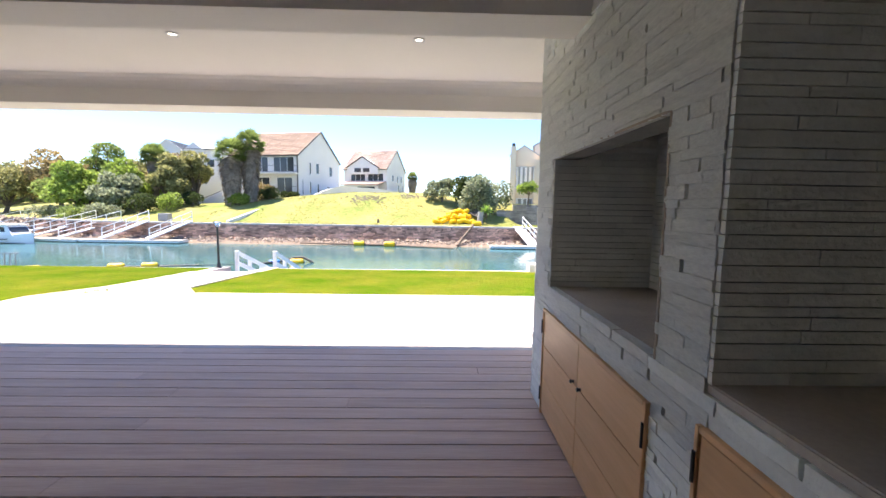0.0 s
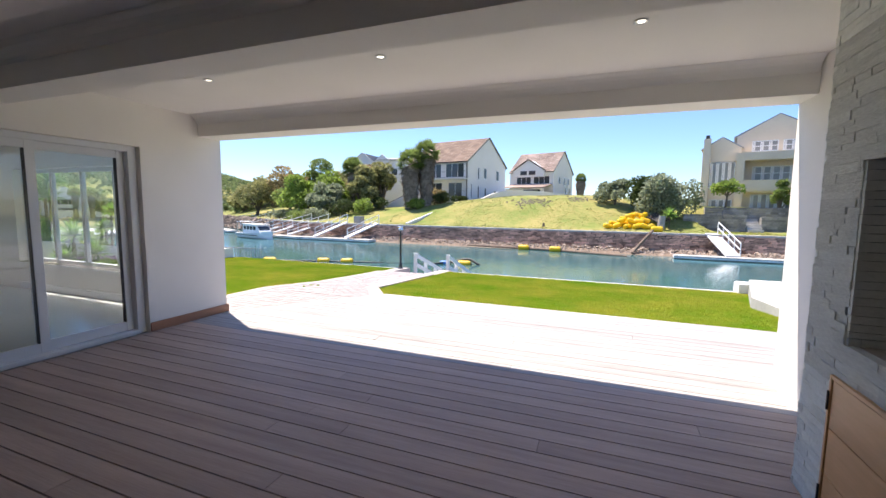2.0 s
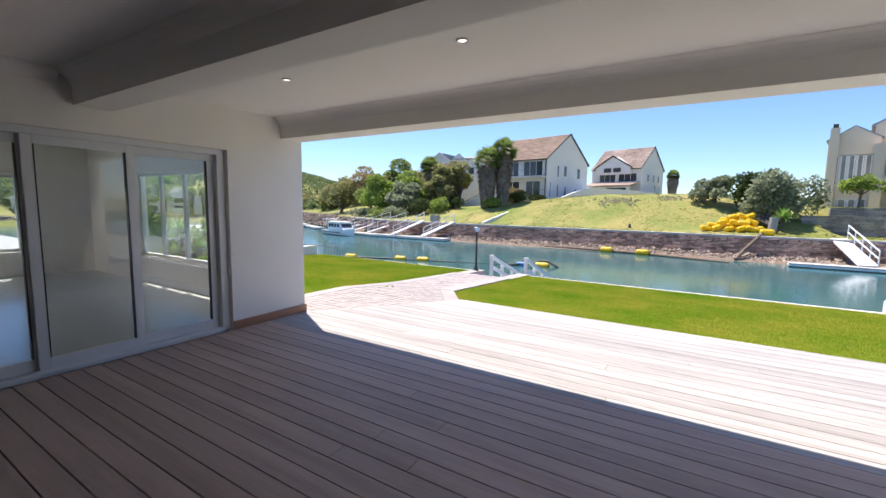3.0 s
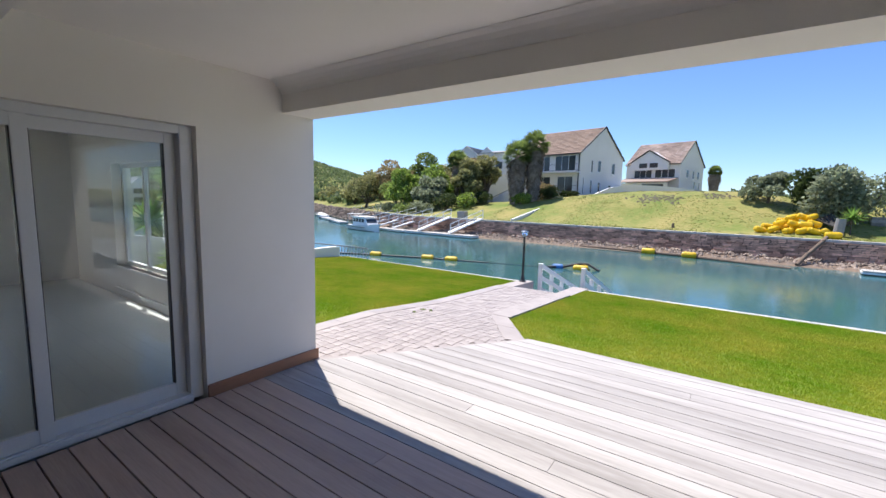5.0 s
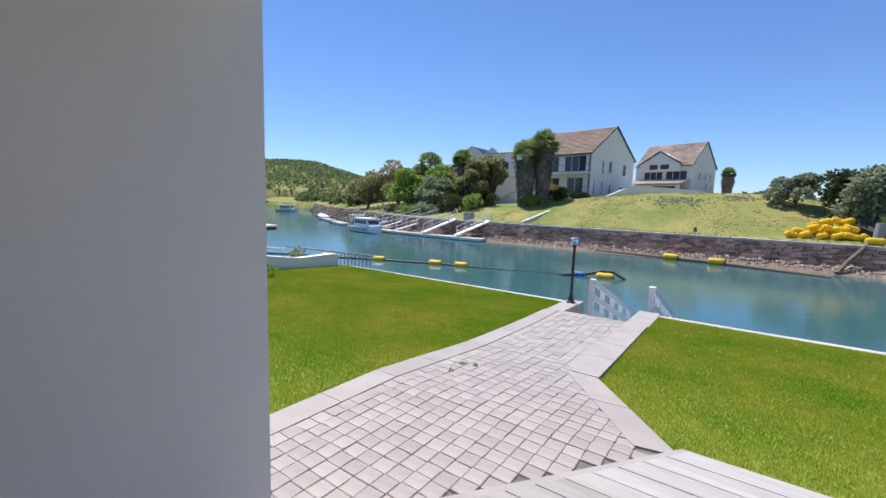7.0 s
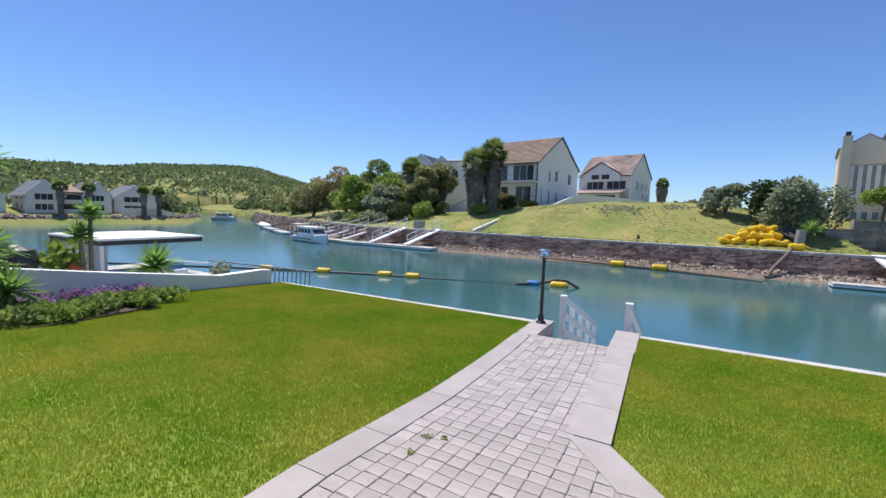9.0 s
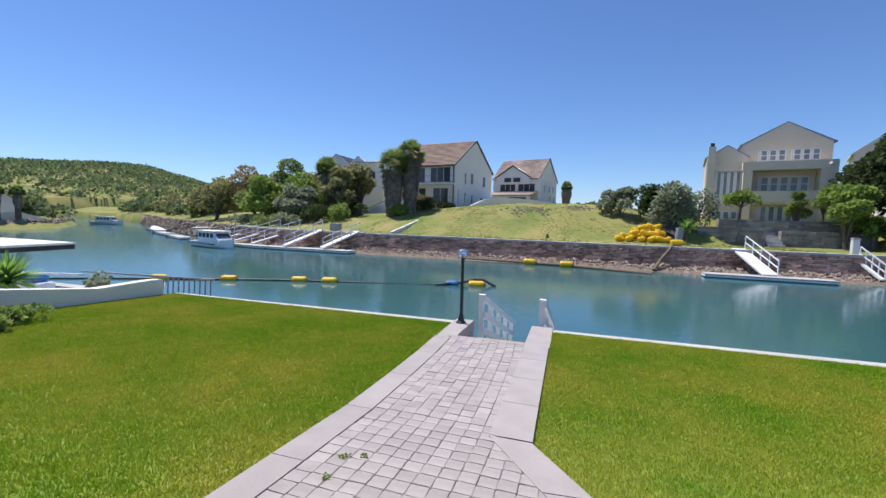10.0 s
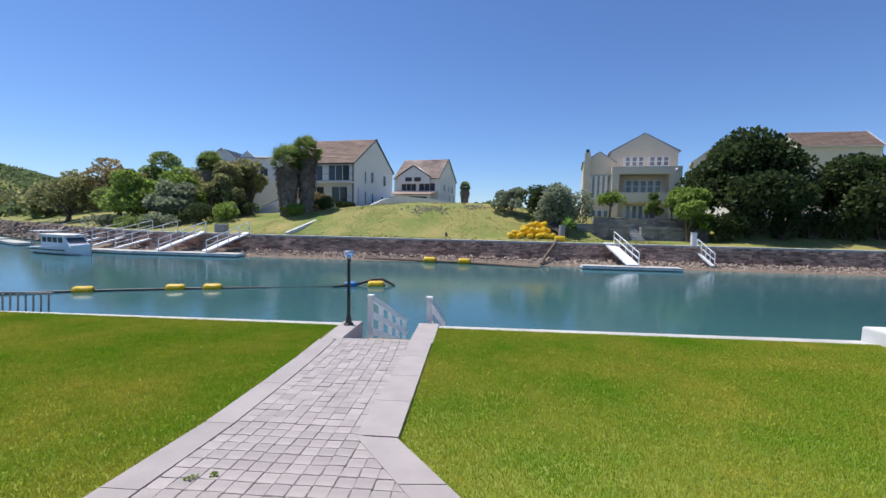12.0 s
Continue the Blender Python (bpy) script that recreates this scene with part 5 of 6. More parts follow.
part("cushion", box(-0.3, 0.3, -0.22, 0.2, 0.26, 0.46, 0.05), M_BLUE, chair)
gate = thing("water_gate", "grey metal rail fence over the water at the wall's end", "fence", (-13.3, 11.75, -0.58))
for i in range(11):
    part("bar", beam_between((0.13 * i, 0.02 * i, -0.4), (0.13 * i + 0.05, 0.02 * i, 0.42), 0.022, 0.022), M_GREYROOF, gate)
for z in (0.42, -0.1):
    part("rail", beam_between((-2.2, -0.1, z), (1.4, 0.24, z), 0.035, 0.035), M_GREYROOF, gate)

cover = thing("covered_barbecue", "dark covered barbecue kettle behind the wall", "barbecue", (-14.9, 7.6, -0.5))
part("stand", lathe([(0.25, 0), (0.2, 0.4), (0.08, 0.5)], 12), M_POT, cover)
part("cover", lathe([(0.3, 0.5), (0.36, 0.75), (0.3, 0.95), (0.1, 1.05)], 14), M_POT, cover)
flag = thing("orange_cover", "small orange cover on a garden chair", "cover", (-14.4, 8.3, -0.75))
part("cloth", lathe([(0.3, 0.0), (0.26, 0.5), (0.12, 0.85), (0.02, 0.95)], 8), M_RED, flag)

# ---- landing, rails and lamp at the water ----
landing = solid("landing_slab", prism([(-6.02, 10.62), (-4.98, 10.62), (-4.98, 11.78), (-6.02, 11.78)], -1.2, lambda x, y: -0.40 - 0.27 * (y - 10.62)), M_KERB, "smooth concrete slab at the head of the water steps", "slab")
solid("plinth", prism([(-6.32, 10.5), (-6.01, 10.5), (-6.01, 11.95), (-6.32, 11.95)], -1.2, lambda x, y: -0.385 - 0.05 * (y - 10.5)), M_KERB, "low concrete plinth carrying the lamp", "plinth")
solid("plinth_right", prism([(-4.99, 10.6), (-4.64, 10.6), (-4.64, 11.95), (-4.99, 11.95)], -1.2, lambda x, y: -0.385 - 0.05 * (y - 10.6)), M_KERB, "low concrete side wall of the water steps", "plinth")
wsteps = thing("water_steps", "concrete steps going down to the water", "steps", (0, 0, 0))
for i in range(8):
    part("step", box(-6.01, -4.99, 11.78 + 0.35 * i, 11.78 + 0.35 * (i + 1), -4.0, -0.9 - 0.2 * i, 0.006), M_KERB, wsteps)


def stair_rail(x, label, y0=12.15, y1=14.9, skew=0.0):
    t = thing("stair_railing", label, "railing", (x, 0, 0), group="white stair railings")
    for i in range(5):
        k = i / 4
        y, z, u = y0 + (y1 - y0) * k, -0.05 - 1.12 * k, skew * k
        part("post", box(u - 0.045, u + 0.045, y - 0.045, y + 0.045, z - 0.9 - 0.1 * k, z, 0.005), M_WHITEWOOD, t)
    for dz in (-0.02, -0.32, -0.62):
        part("rail", beam_between((0.05, y0 - 0.05, dz - 0.05), (0.05 + skew * 1.04, y1 + 0.12, dz - 1.2), 0.04, 0.11), M_WHITEWOOD, t)
    part("post_cap", box(-0.05, 0.065, y0 - 0.055, y0 + 0.055, -0.048, -0.015, 0.004), M_WHITEWOOD, t)


stair_rail(-5.92, "white timber railing down the water steps", skew=0.22)
stair_rail(-4.84, "white timber railing down the water steps", skew=0.12)

lamp = thing("garden_lamp", "short black garden lamp post with clear glass head", "street lamp", (-6.17, 11.62, -0.445))
part("base", lathe([(0.085, 0), (0.085, 0.02), (0.055, 0.05), (0.045, 0.13), (0.036, 0.15), (0.03, 0.17)], 16), M_BLACK, lamp)
part("pole", rod((0, 0, 0.16), (0, 0, 1.12), 0.03, 0.026, 12), M_BLACK, lamp)
part("collar", lathe([(0.022, 1.1), (0.035, 1.11), (0.035, 1.13), (0.02, 1.14)], 12), M_BLACK, lamp)
g = part("glass_bowl", lathe([(0.03, 1.13), (0.062, 1.17), (0.088, 1.24), (0.092, 1.25)], 16), M_GLOBE, lamp, "clear glass bowl")
g.visible_shadow = False
part("cap", lathe([(0.1, 1.252), (0.1, 1.262), (0.06, 1.28), (0.01, 1.285)], 16), M_CHROME, lamp, "pale metal cap")
part("bulb", lathe([(0.015, 1.13), (0.025, 1.17), (0.022, 1.2), (0.005, 1.215)], 10), M_WHITE, lamp)

# ---- booms and buoys ----
WZ = -2.42


def float_buoy(x, y, yaw, s=1.0, m=None, z=WZ + 0.12, pitch=0.0):
    t = thing("yellow_buoy", "yellow barrel-shaped float buoy", "buoy", group="yellow float buoys")
    t.matrix_world = pose(x, y, z, 0, 0, yaw) @ pose(0, 0, 0, 0, 90 + pitch, 0)
    part("float", lathe([(0.13 * s, -0.55 * s), (0.24 * s, -0.5 * s), (0.27 * s, -0.4 * s), (0.28 * s, -0.2 * s), (0.28 * s, 0.2 * s), (0.27 * s, 0.4 * s), (0.24 * s, 0.5 * s), (0.13 * s, 0.55 * s)], 14), m or M_YELLOW, t)
    for k in (-0.3, 0.3):
        part("band", lathe([(0.27 * s, k * s - 0.05), (0.295 * s, k * s - 0.03), (0.295 * s, k * s + 0.03), (0.27 * s, k * s + 0.05)], 14), m or M_YELLOW, t)
    part("end_ring", lathe([(0.08 * s, 0.54 * s), (0.1 * s, 0.6 * s), (0.06 * s, 0.62 * s)], 10), M_PIPE, t)
    return t


def hose(name, label, pts, r, material=None):
    t = thing(name, label, "hose")
    bm = bmesh.new()
    for a, b in zip(pts, pts[1:]):
        rod(a, b, r, r, 8, bm)
    part("pipe", bm, material or M_PIPE, t)


hose("boom_hose", "long dark floating hose across the canal", [(-34, 17.0, WZ + 0.02), (-27.2, 20.4, WZ + 0.03), (-22.0, 22.6, WZ + 0.04), (-18.5, 23.9, WZ + 0.04), (-16.8, 24.4, WZ + 0.03), (-14.4, 25.2, WZ + 0.01)], 0.06)
for x, y in ((-25.2, 21.3), (-21.9, 22.65), (-18.4, 23.95), (-16.8, 24.4)):
    float_buoy(x, y, 21, 0.76, None, WZ + 0.06)
hose("boom_rope", "thin slack rope between the floating hoses", [(-14.4, 25.2, WZ + 0.02), (-12.8, 25.8, WZ + 0.01), (-11.2, 26.1, WZ + 0.02)], 0.018)
hose("boom_hose", "dark floating hose in mid canal", [(-11.2, 25.9, WZ + 0.02), (-10.0, 26.7, WZ + 0.12), (-9.3, 27.2, WZ + 0.3), (-8.8, 27.2, WZ + 0.32), (-8.1, 27.0, WZ + 0.02)], 0.08)
float_buoy(-9.1, 26.8, 10, 0.8, None, WZ + 0.06)
float_buoy(-10.4, 26.5, 10, 0.6, M_BLUE, WZ + 0.08)
hose("shore_hose", "dark floating hose along the quay foot", [(-13, 39.7, WZ + 0.1), (-7.5, 39.3, WZ + 0.1), (-4.5, 38.9, WZ + 0.1), (1.5, 37.2, WZ + 0.03)], 0.1, M_RUST)
for x, y in ((-7.3, 39.1), (-4.4, 38.7)):
    float_buoy(x, y, 0, 0.9, None, WZ + 0.2)
hose("slipped_pipe", "rusty pipe leaning down the quay wall", [(3.9, 42.6, QTOP + 0.3), (3.4, 40.9, QTOP - 0.1), (2.5, 40.0, -1.7), (2.0, 39.2, -2.3)], 0.13, M_RUST)
# heap of buoys ashore
rb = random.Random(9)
for i, (x, y, z) in enumerate(((3.6, 44, 0), (4.5, 44, 0), (5.3, 43.8, 0), (6.1, 43.7, 0), (6.9, 43.8, 0), (7.5, 44.0, 0), (4.2, 45, 0), (5.0, 45, 0), (5.8, 44.9, 0), (6.6, 44.8, 0),
                               (4.9, 44.5, 0.45), (5.7, 44.4, 0.45), (6.4, 44.3, 0.48), (7.0, 44.6, 0.5), (5.6, 45.4, 0.75), (6.3, 45.4, 0.85), (6.9, 45.3, 0.9), (5.9, 45.9, 0.4), (6.7, 46.0, 0.5), (5.2, 45.8, 0.3))):
    x -= 3.7
    float_buoy(x + 0.2 * rb.random(), y, 90 * rb.random(), 0.82, None, far_z(x, y) + 0.22 + 0.85 * z + 0.08 * rb.random(), 40 * rb.random() - 20)
for i in range(5):
    hose("stored_hose", "dark coiled hose behind the buoy heap", [(3.6 + 0.2 * i, 46.0, far_z(3.6, 46) + 0.7 + 0.12 * i), (4.5 + 0.1 * i, 45.0, far_z(4.5, 45) + 0.5), (4.9, 44.4, far_z(4.9, 44) + 0.2)], 0.09)
float_buoy(4.1, 42.2, 10, 0.9, None, QTOP + 0.3)
drum = thing("grey_drum", "upright grey roll beside the buoys", "drum", (4.6, 44.0, far_z(4.6, 44.0)))
part("roll", rod((0, 0, 0), (0.1, 0, 1.3), 0.32, 0.3, 12), M_GREYROOF, drum)

# ---- pontoons, gangways and boats ----
def pontoon(name, label, corners, z=WZ + 0.28):
    t = thing(name, label, "pontoon")
    part("deck", prism(corners, z - 0.08, z), M_CONC, t)
    cx, cy = sum(c[0] for c in corners) / 4, sum(c[1] for c in corners) / 4
    part("hull", prism([(cx + (x - cx) * 0.985, cy + (y - cy) * 0.96) for x, y in corners], WZ - 0.3, z - 0.08), M_TRIM, t)
    part("fender", prism([(cx + (x - cx) * 1.005, cy + (y - cy) * 1.02) for x, y in corners], z - 0.2, z - 0.09), M_WHITEWOOD, t)


def gangway(label, top, low, width, both=True):
    t = thing("gangway", label, "gangway", group="gangways")
    p, q = Vector(top), Vector(low)
    d = (q - p).normalized()
    s = d.cross(Vector((0, 0, 1))).normalized() * width / 2
    part("ramp", beam_between(p, q, width, 0.12), M_WHITEWOOD, t)
    for k in ((-1, 1) if both else (-1,)):
        for h in (0.5, 1.0):
            part("handrail", beam_between(p + s * k + Vector((0, 0, h)), q + s * k + Vector((0, 0, h)), 0.07, 0.07), M_WHITEWOOD, t)
        for i in range(5):
            c = p.lerp(q, i / 4) + s * k
            part("post", beam_between(c, c + Vector((0.001, 0, 1.0)), 0.06, 0.06), M_WHITEWOOD, t)


pontoon("pontoon", "long low floating pontoon with white edge", [(-33.0, 38.6), (-23.7, 38.4), (-23.6, 39.8), (-32.9, 40.0)])
gangway("white gangway ramp down to the pontoon", (-24.8, 42.2, QTOP + 0.1), (-27.1, 39.3, WZ + 0.35), 1.1, False)
gangway("white gangway ramp down to the pontoon", (-29.0, 42.2, QTOP + 0.1), (-31.4, 39.3, WZ + 0.35), 1.1, False)
pontoon("pontoon", "narrow floating pontoon at the tan house", [(4.9, 37.4), (12.5, 37.3), (12.6, 38.4), (5.0, 38.5)])
gangway("white gangway ramp at the tan house", (8.2, 41.6, QTOP + 0.05), (9.0, 38.1, WZ + 0.35), 1.0, False)
pontoon("pontoon", "white-edged pontoon beside the boats", [(-38.0, 39.2), (-33.0, 38.4), (-32.8, 39.6), (-37.6, 40.6)])
for i, (x, y) in enumerate(((-34.5, 42.8), (-38.5, 44.6), (-42.0, 46.6), (-47.0, 49.5), (-53.0, 53.0), (-60.0, 57.0))):
    gangway("pale gangway down the bank to a mooring", (x + 1.5, y + 1.2, QTOP), (x - 1.6, y - 2.6, WZ + 0.3), 0.7, False)
for i, (x, y) in enumerate(((-52.0, 46.0), (-60.0, 50.5), (-69.0, 56.5))):
    pontoon("pontoon", "pale pontoon further along the canal", [(x - 3, y), (x + 3, y - 3), (x + 3.6, y - 1.8), (x - 2.4, y + 1.2)])


def boat(name, label, at, yaw, l, cabin=True):
    t = thing(name, label, "boat", at, yaw)
    bm = bmesh.new()
    rings = []
    for i in range(9):
        k = i / 8
        w = l * 0.16 * (1 - max(0, (k - 0.45) / 0.55) ** 2.2) + 0.02
        sheer = 0.55 + 0.4 * k * k
        rings.append([bm.verts.new((l * (k - 0.5), s * w * u, z)) for s, u, z in ((-1, 1, sheer), (-1, 0.85, 0.1), (0, 0, -0.25), (1, 0.85, 0.1), (1, 1, sheer))])
    for a, b in zip(rings, rings[1:]):
        for j in range(4):
            bm.faces.new((a[j], a[j + 1], b[j + 1], b[j]))
        bm.faces.new((a[4], a[0], b[0], b[4]))
    bm.faces.new(rings[0])
    part("hull", bm, M_WHITEWOOD, t)
    part("rubbing_strake", prism([(-l * 0.49, -l * 0.163), (l * 0.2, -l * 0.163), (l * 0.2, l * 0.163), (-l * 0.49, l * 0.163)], 0.36, 0.42), M_TRIM, t)
    if cabin:
        bm = bmesh.new()
        prof = ((-l * 0.3, 0.5), (l * 0.3, 0.62), (l * 0.16, 1.58), (-l * 0.3, 1.58))
        a, b = [bm.verts.new((x, -l * 0.115, z)) for x, z in prof], [bm.verts.new((x, l * 0.115, z)) for x, z in prof]
        bm.faces.new(a), bm.faces.new(b[::-1])
        for i in range(4):
            bm.faces.new((a[i], b[i], b[(i + 1) % 4], a[(i + 1) % 4]))
        part("cabin", bm, M_WHITEWOOD, t)
        part("roof", box(-l * 0.34, l * 0.2, -l * 0.135, l * 0.135, 1.58, 1.66, 0.03), M_WHITE, t)
        for i in range(4):
            x = -l * 0.27 + i * l * 0.11
            for s in (-1, 1):
                part("window", box(x, x + l * 0.085, s * l * 0.1155 - 0.01, s * l * 0.1155 + 0.01, 1.0, 1.42), M_WIN, t)
        part("windscreen", prism([(l * 0.195, -l * 0.1), (l * 0.25, -l * 0.1), (l * 0.25, l * 0.1), (l * 0.195, l * 0.1)], lambda x, y: 1.36 - 6.86 / l * (x - l * 0.195), lambda x, y: 1.42 - 6.86 / l * (x - l * 0.195)), M_WIN, t)
        part("canopy", box(-l * 0.52, -l * 0.35, -l * 0.13, l * 0.13, 1.85, 1.9), M_WHITE, t)
        for s in (-1, 1):
            part("canopy_post", box(-l * 0.5, -l * 0.49, s * l * 0.12 - 0.02, s * l * 0.12 + 0.02, 0.55, 1.85), M_CHROME, t)
    return t


boat("cabin_boat", "white cabin cruiser moored by the bank", (-38.1, 37.6, WZ), -16, 6.4)
boat("small_boat", "small white motor boat further along the canal", (-95, 66, WZ), 20, 6, True)
boat("small_boat", "small white motor boat at the far shore", (-64, 52, WZ), 150, 5, False)
# quay lamp and ladder by the dark trees
for x, y in ((34.8, 42.2),):
    ql = thing("quay_lamp", "white lamp post on the far quay", "street lamp", (x, y, QTOP))
    part("pole", rod((0, 0, 0), (0.5, 0, 3.0), 0.09, 0.07, 8), M_WHITEWOOD, ql)
    part("head", box(0.3, 0.9, -0.15, 0.15, 2.95, 3.15, 0.03), M_WHITE, ql)
gangway("narrow ladder gangway down the quay", (15.4, 41.2, QTOP - 0.4), (16.0, 39.6, WZ + 0.3), 0.3, False)
post = thing("quay_post", "white meter post on the far quay", "post", (15.6, 42.0, QTOP))
part("pillar", box(-0.2, 0.2, -0.18, 0.18, 0, 1.1, 0.03), M_WHITE, post)
part("cap", box(-0.24, 0.24, -0.22, 0.22, 1.1, 1.18, 0.02), M_CONC, post)
sign = thing("garden_stump", "small dark stump on the grassy hill", "stump", on(-6.2, 44.2))
part("stump", lathe([(0.14, 0), (0.12, 0.25), (0.07, 0.42)], 8), M_BARK, sign)
binb = thing("dock_box", "grey dock box on the far lawn", "box", on(-28.0, 43.4))
part("box", box(-0.5, 0.5, -0.4, 0.4, 0, 0.8, 0.03), M_GREYROOF, binb)

# ---- deck boards, kerbs and pavers ----
deck = thing("deck", "weathered grey-brown hardwood deck of long boards", "deck", kind="structure")
PITCH = 1.30 / 9
# one block for joists and void, coloured as the shade in the gaps
part("joist_bed", prism([(-5.3, BACK), (1.5, BACK), (1.5, 6.5), (-3.86, 6.5), (-5.25, 4.66), (-5.3, 4.66)], -0.62, DZ - 0.03), M_GAP_SHADE, deck)
k0 = int((BACK - 2.1) / PITCH)
rd = random.Random(11)


def deck_left(y):
    return WALL_X + 0.001 if y < 4.64 else -5.27 + (y - 4.64) * (1.41 / 1.9)


k = k0
while 2.1 + (k + 1) * PITCH < DECK_Y + 0.06:
    gap = 0.0048 if 2.1 + k * PITCH < 4.1 else 0.003
    y0, y1 = 2.1 + k * PITCH + gap, 2.1 + (k + 1) * PITCH - gap
    right = 1.6 if y0 > 3.3 else 0.55
    cuts = [deck_left(y0)]
    x = deck_left(y0) + 1.5 + 7 * rd.random()
    while x < right - 0.8:
        cuts.append(x)
        x += 4.5 + 1.5 * rd.random()
    cuts.append(right)
    for i in range(len(cuts) - 1):
        a0 = a1 = cuts[i]
        if i == 0:
            a1 = deck_left(y1)
        b = cuts[i + 1] - 0.003
        lift = 0.0012 * rd.random()
        bm = prism([(a0, y0), (b, y0), (b, y1), (a1, y1)], DZ - 0.026, DZ - 0.001 - lift)
        # the paler sunlit tone starts at the shadow edge, y = 4.1
        part("board", bm, M_DECK if y0 < 4.1 else M_DECK_SUNLIT, deck)
    k += 1
solid("deck_edge", prism([(-5.31, 4.675), (-5.27, 4.64), (-3.86, 6.54), (1.27, 6.54), (1.48, 6.1), (1.52, 6.12), (1.31, 6.585), (-3.87, 6.585)], -0.6, DZ - 0.003), M_KERB, "thin pale edge round the deck", "edging")

v, f = [], []
for j in range(31):
    y = 4.7 + 5.93 * j / 30
    r_x = steps(((4.69, -5.28), (6.5, -3.9), (6.8, -4.05), (7.75, -4.9), (10.62, -4.95)), y)
    v += [(-6.1, y, ground(0, y) + 0.006), (r_x, y, ground(0, y) + 0.006)]
path = tagged(new("path", raw("path", v, [(2 * i, 2 * i + 1, 2 * i + 3, 2 * i + 2) for i in range(30)], M_SAND)), "path of small grey concrete pavers with smooth kerbs", "path", "", "structure")


def tilt(y):
    return math.degrees(math.atan2(ground(0, y + 0.06) - ground(0, y - 0.06), 0.12))


def kerb(points):
    """A kerb slab between four corners."""
    part("kerb", prism(points, -0.75, lambda x, y: ground(x, y) + 0.022), M_KERB, path)


ys = [4.72, 5.7, 6.3, 6.9, 7.8, 8.7, 9.6, 10.5]
for a, b in zip(ys, ys[1:]):
    kerb([(left_r(a), a), (left_r(a) + 0.23, a), (left_r(b) + 0.23, b - 0.006), (left_r(b), b - 0.006)])
ys = [7.72, 8.4, 9.1, 9.85, 10.6]
for a, b in zip(ys, ys[1:]):
    kerb([(-4.97, a), (-4.655, a), (-4.655, b - 0.006), (-4.97, b - 0.006)])
for a, b in ((0.0, 0.5), (0.5, 1.0)):
    def lerp(p, q, k):
        return (p[0] + (q[0] - p[0]) * k, p[1] + (q[1] - p[1]) * k)
    i0, i1, o0, o1 = (-4.97, 7.70), (-4.13, 6.5), (-4.66, 7.70), (-3.87, 6.56)
    kerb([lerp(i0, i1, a), lerp(i0, i1, b - 0.008), lerp(o0, o1, b - 0.008), lerp(o0, o1, a)])

PS = 0.116
bmp = bmesh.new()
box(-PS / 2 + 0.0012, PS / 2 - 0.0012, -PS / 2 + 0.0012, PS / 2 - 0.0012, -0.05, 0.016, 0.0035, bmp)
paver_mesh = mesh_of("paver", bmp, M_PAVER)
paver_rest = mesh_of("paver_far", box(-PS / 2 + 0.0025, PS / 2 - 0.0025, -PS / 2 + 0.0025, PS / 2 - 0.0025, -0.05, 0.016), M_PAVER_I)
base_v = [tuple(q.co) for q in paver_rest.vertices]
base_f = [tuple(p.vertices) for p in paver_rest.polygons]
rp = random.Random(13)
rv, rf, count = [], [], 0
shift = [0.007 * rp.uniform(-1, 1) for _ in range(30)]
j = 0
while 4.72 + PS * (j + 1) < 10.66:
    y = 4.72 + PS * (j + 0.5)
    x, col = left_r(y) + 0.236 + PS / 2, 0
    lim = steps(((4.69, -5.33), (6.42, -4.1), (6.55, -4.17), (7.75, -5.0), (10.62, -4.98)), y)
    while x - PS / 2 < lim:
        m = pose(x + 0.0015 * rp.uniform(-1, 1), y + shift[col], ground(0, y) + 0.004 * rp.random(), tilt(y) + rp.uniform(-1, 1), rp.uniform(-1.2, 1.2), rp.uniform(-1.5, 1.5))
        if y < 8.0 and count < 300 and x > -5.9:
            s = new("paver", paver_mesh)
            s.parent, s.matrix_basis = path, m
            count += 1
        else:
            b = len(rv)
            rv += [tuple(m @ Vector(q)) for q in base_v]
            rf += [tuple(b + i for i in q) for q in base_f]
        x, col = x + PS, col + 1
    j += 1
rest = new("paver_field", raw("paver_field", rv, rf, M_PAVER_I))
rest.parent = path
tagged(rest, kind="stuff")

# weeds in the joints
for i, (x, y) in enumerate(((-5.77, 7.03), (-5.66, 7.09), (-5.75, 6.79))):
    bush("joint_weed", "small green weed growing between the pavers", (x, y, ground(x, y) + 0.016), 0.03, 0.025, 0.02, L_BRIGHT, 400 + i, 40, 0.016, "weed")

# ---- stacked stone strips of the barbecue wall ----
rk = random.Random(17)
strip_shapes = []
for i in range(10):
    bm = bmesh.new()
    n = 5
    rows_ = []
    for a in range(n + 1):
        u = a / n
        dep = [0.84 + 0.16 * rk.random() for _ in range(3)]
        rows_.append([bm.verts.new((0.5, u, w)) for w in (0, 1)] + [bm.verts.new((-0.5 * dep[q], u, 0.004 + 0.992 * q / 2)) for q in range(3)])
    for a, b in zip(rows_, rows_[1:]):
        for p_, q_ in ((0, 2), (2, 3), (3, 4), (4, 1)):
            bm.faces.new((a[p_], b[p_], b[q_], a[q_]))
    bm.faces.new([rows_[0][q] for q in (0, 2, 3, 4, 1)]), bm.faces.new([rows_[-1][q] for q in (1, 4, 3, 2, 0)])
    strip_shapes.append(mesh_of("stone_strip", bm, M_STONE))
rv, rf, count = [], [], 0


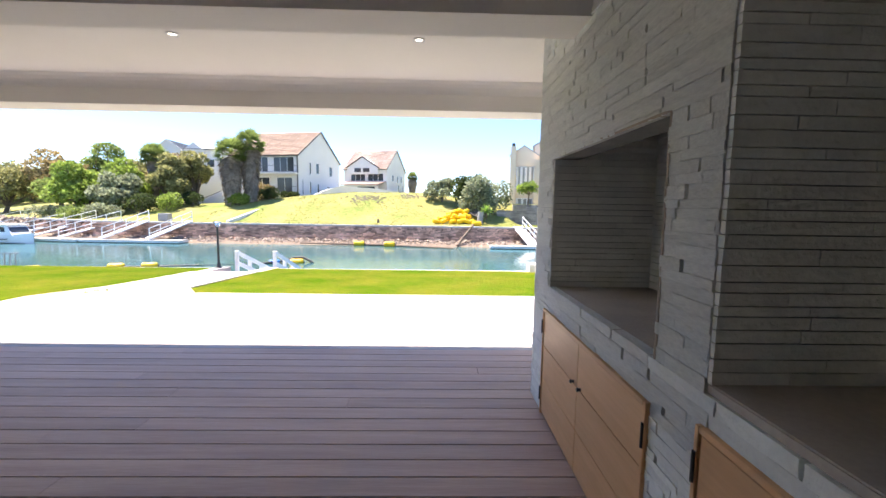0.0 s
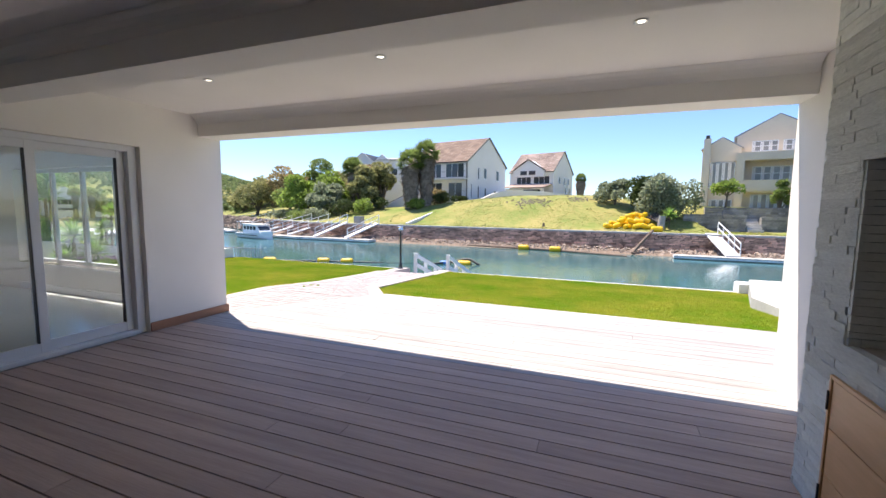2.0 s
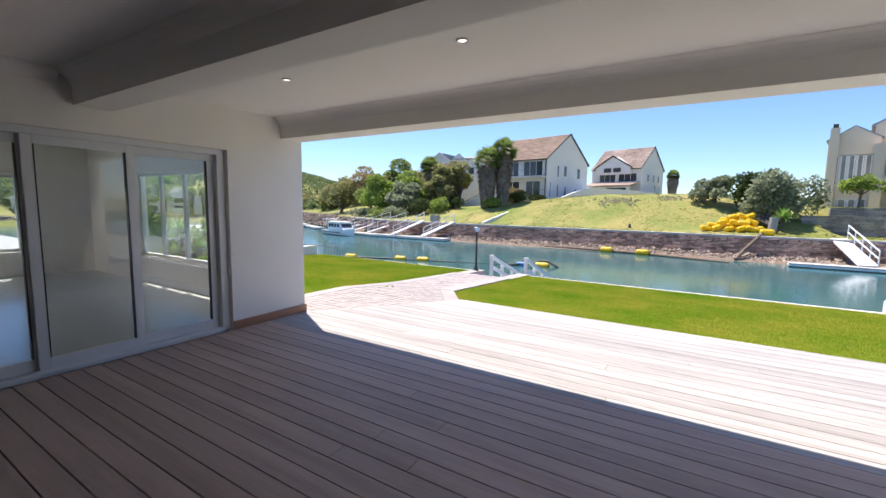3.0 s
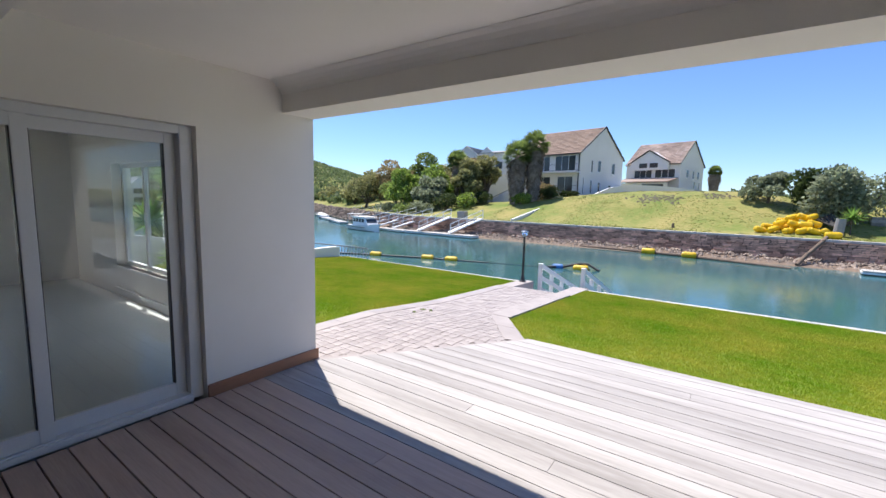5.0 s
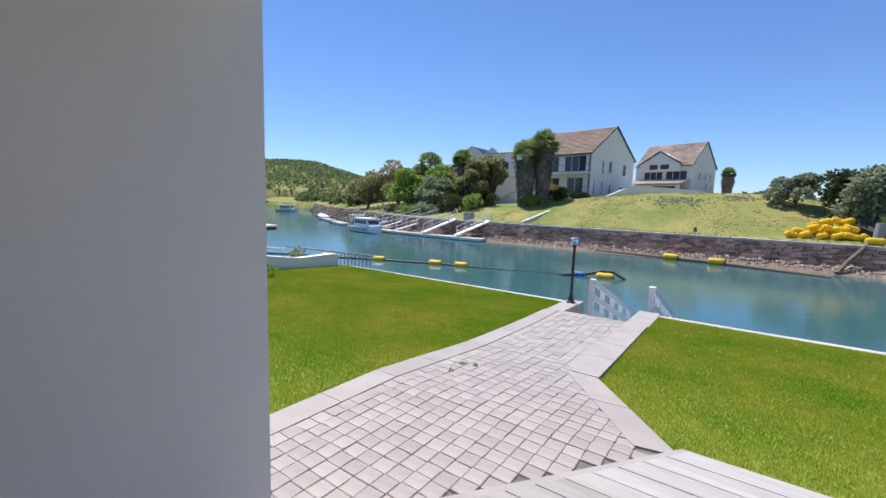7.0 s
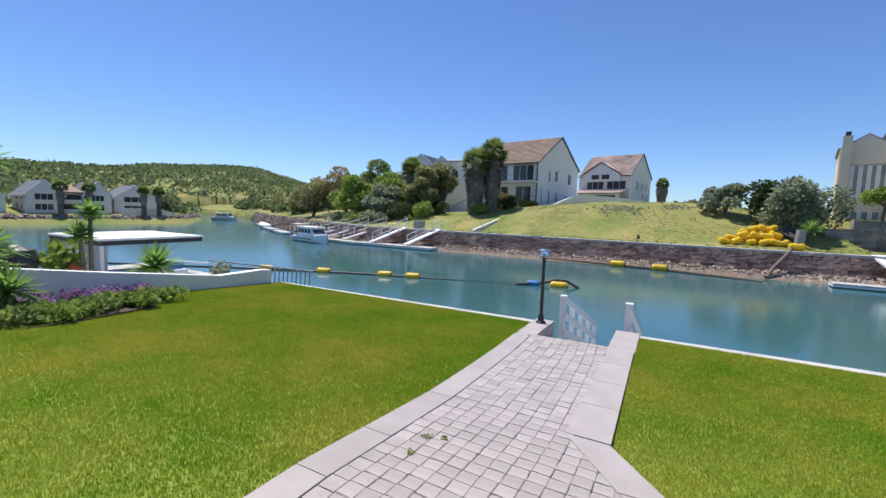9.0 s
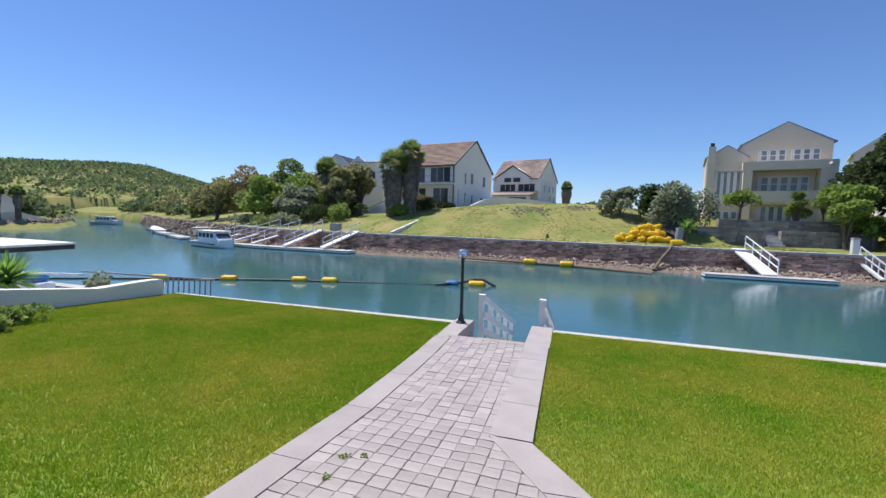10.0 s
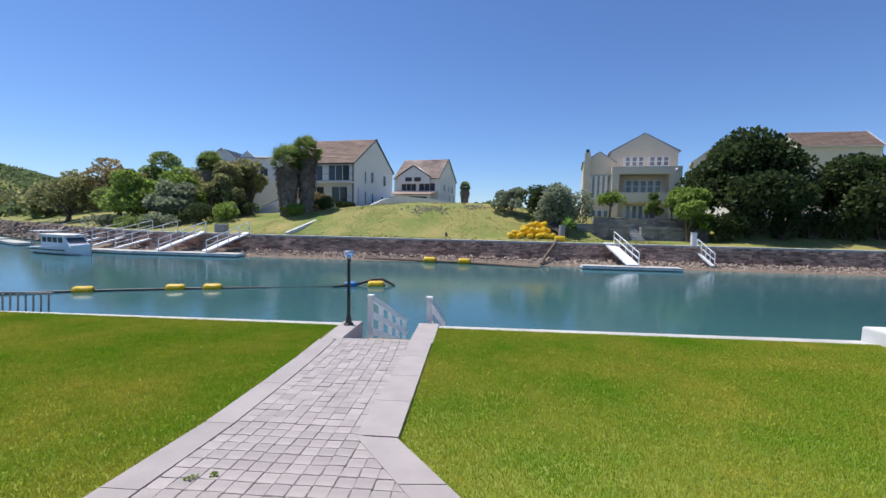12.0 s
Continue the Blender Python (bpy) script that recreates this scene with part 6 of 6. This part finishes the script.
def place_strip(y0, y1, z0, z1, depth, x_face, single, along="y"):
    global count
    sh = strip_shapes[rk.randrange(10)]
    m = Matrix.Translation((x_face + depth / 2, y0, z0)) @ Matrix.Diagonal((depth, y1 - y0, z1 - z0, 1))
    if along == "x":
        m = Matrix.Translation((y0, x_face, z0)) @ Matrix.Rotation(radians(90 if depth > 0 else -90), 4, "Z") @ Matrix.Diagonal((1, 1, 1, 1))
    if single and count < 300:
        s = new("stone_strip", sh)
        s.parent, s.matrix_basis = bar, m
        count += 1
    else:
        b = len(rv)
        rv.extend(tuple(m @ q.co) for q in sh.vertices)
        rf.extend(tuple(b + i for i in p.vertices) for p in sh.polygons)


z = DZ + 0.002
while z < CEIL - 0.004:
    h = min(rk.choice((0.026, 0.032, 0.038, 0.044)), CEIL - 0.003 - z)
    y = BACK + 0.02 - 0.3 * rk.random()
    while y < SEND - 0.01:
        w = 0.1 + 0.26 * rk.random()
        y1 = min(y + w, SEND + 0.006 * rk.random())
        ya, yb = y, y1 - 0.0006 - (0.014 if rk.random() < 0.2 else 0)
        spans = [(ya, yb)]
        for hole in (N1, N2, C1, C2):
            if z + h > hole[2] - (0.05 if hole in (C1, C2) else -0.012) and z < hole[3] - 0.012:
                nxt = []
                for a, b in spans:
                    if b <= hole[0] or a >= hole[1]:
                        nxt.append((a, b))
                    else:
                        if a < hole[0]:
                            nxt.append((a, hole[0]))
                        if b > hole[1]:
                            nxt.append((hole[1], b))
                spans = nxt
        for a, b in spans:
            if b - a > 0.015 and b > BACK + 0.02:
                place_strip(max(a, BACK + 0.02), b, z + 0.0003, z + h - 0.0003, 0.045 + 0.006 * rk.random(), SX - 0.008 + 0.007 * rk.random(), a > 1.3 and z > 0.6 and z < 2.2)
        y = y1
    z += h
# niche backs and far cheeks, and the end of the wall, in the same strips
def clad_plane(origin, along, normal, length, z0, z1):
    o, a, nrm = Vector(origin), Vector(along), Vector(normal)
    z = z0
    while z < z1 - 0.004:
        h = min(rk.choice((0.028, 0.036, 0.044)), z1 - z)
        u = -0.2 * rk.random()
        while u < length - 0.004:
            w = 0.2 + 0.4 * rk.random()
            u0, u1 = max(u, 0), min(u + w, length)
            if u1 - u0 > 0.01:
                sh = strip_shapes[rk.randrange(10)]
                d = 0.025 + 0.008 * rk.random()
                b = len(rv)
                for q in sh.vertices:
                    p = o + a * (u0 + (u1 - u0 - 0.002) * q.co.y) + nrm * (-q.co.x * d)
                    rv.append((p.x, p.y, z + 0.001 + (h - 0.003) * q.co.z))
                rf.extend(tuple(b + i for i in p.vertices) for p in sh.polygons)
            u += w
        z += h


clad_plane((SX + 0.655, N1[0], 0), (0, 1, 0), (-1, 0, 0), N1[1] - N1[0], N1[2], N1[3] + 0.42)
clad_plane((SX + 0.655, N2[0], 0), (0, 1, 0), (-1, 0, 0), N2[1] - N2[0], N2[2], N2[3])
clad_plane((SX + 0.002, N1[1] - 0.004, 0), (1, 0, 0), (0, -1, 0), 0.655, N1[2], N1[3])
clad_plane((SX + 0.165, N1[1] - 0.004, 0), (1, 0, 0), (0, -1, 0), 0.49, N1[3], N1[3] + 0.42)
clad_plane((SX + 0.002, N2[1] - 0.004, 0), (1, 0, 0), (0, -1, 0), 0.655, N2[2], N2[3])
clad_plane((SX, SEND - 0.012, 0), (1, 0, 0), (0, 1, 0), 0.37, DZ, CEIL - 0.003)
rest = new("stone_strip_rows", raw("stone_strip_rows", rv, rf, M_STONE_I))
rest.parent = bar
tagged(rest, kind="stuff")
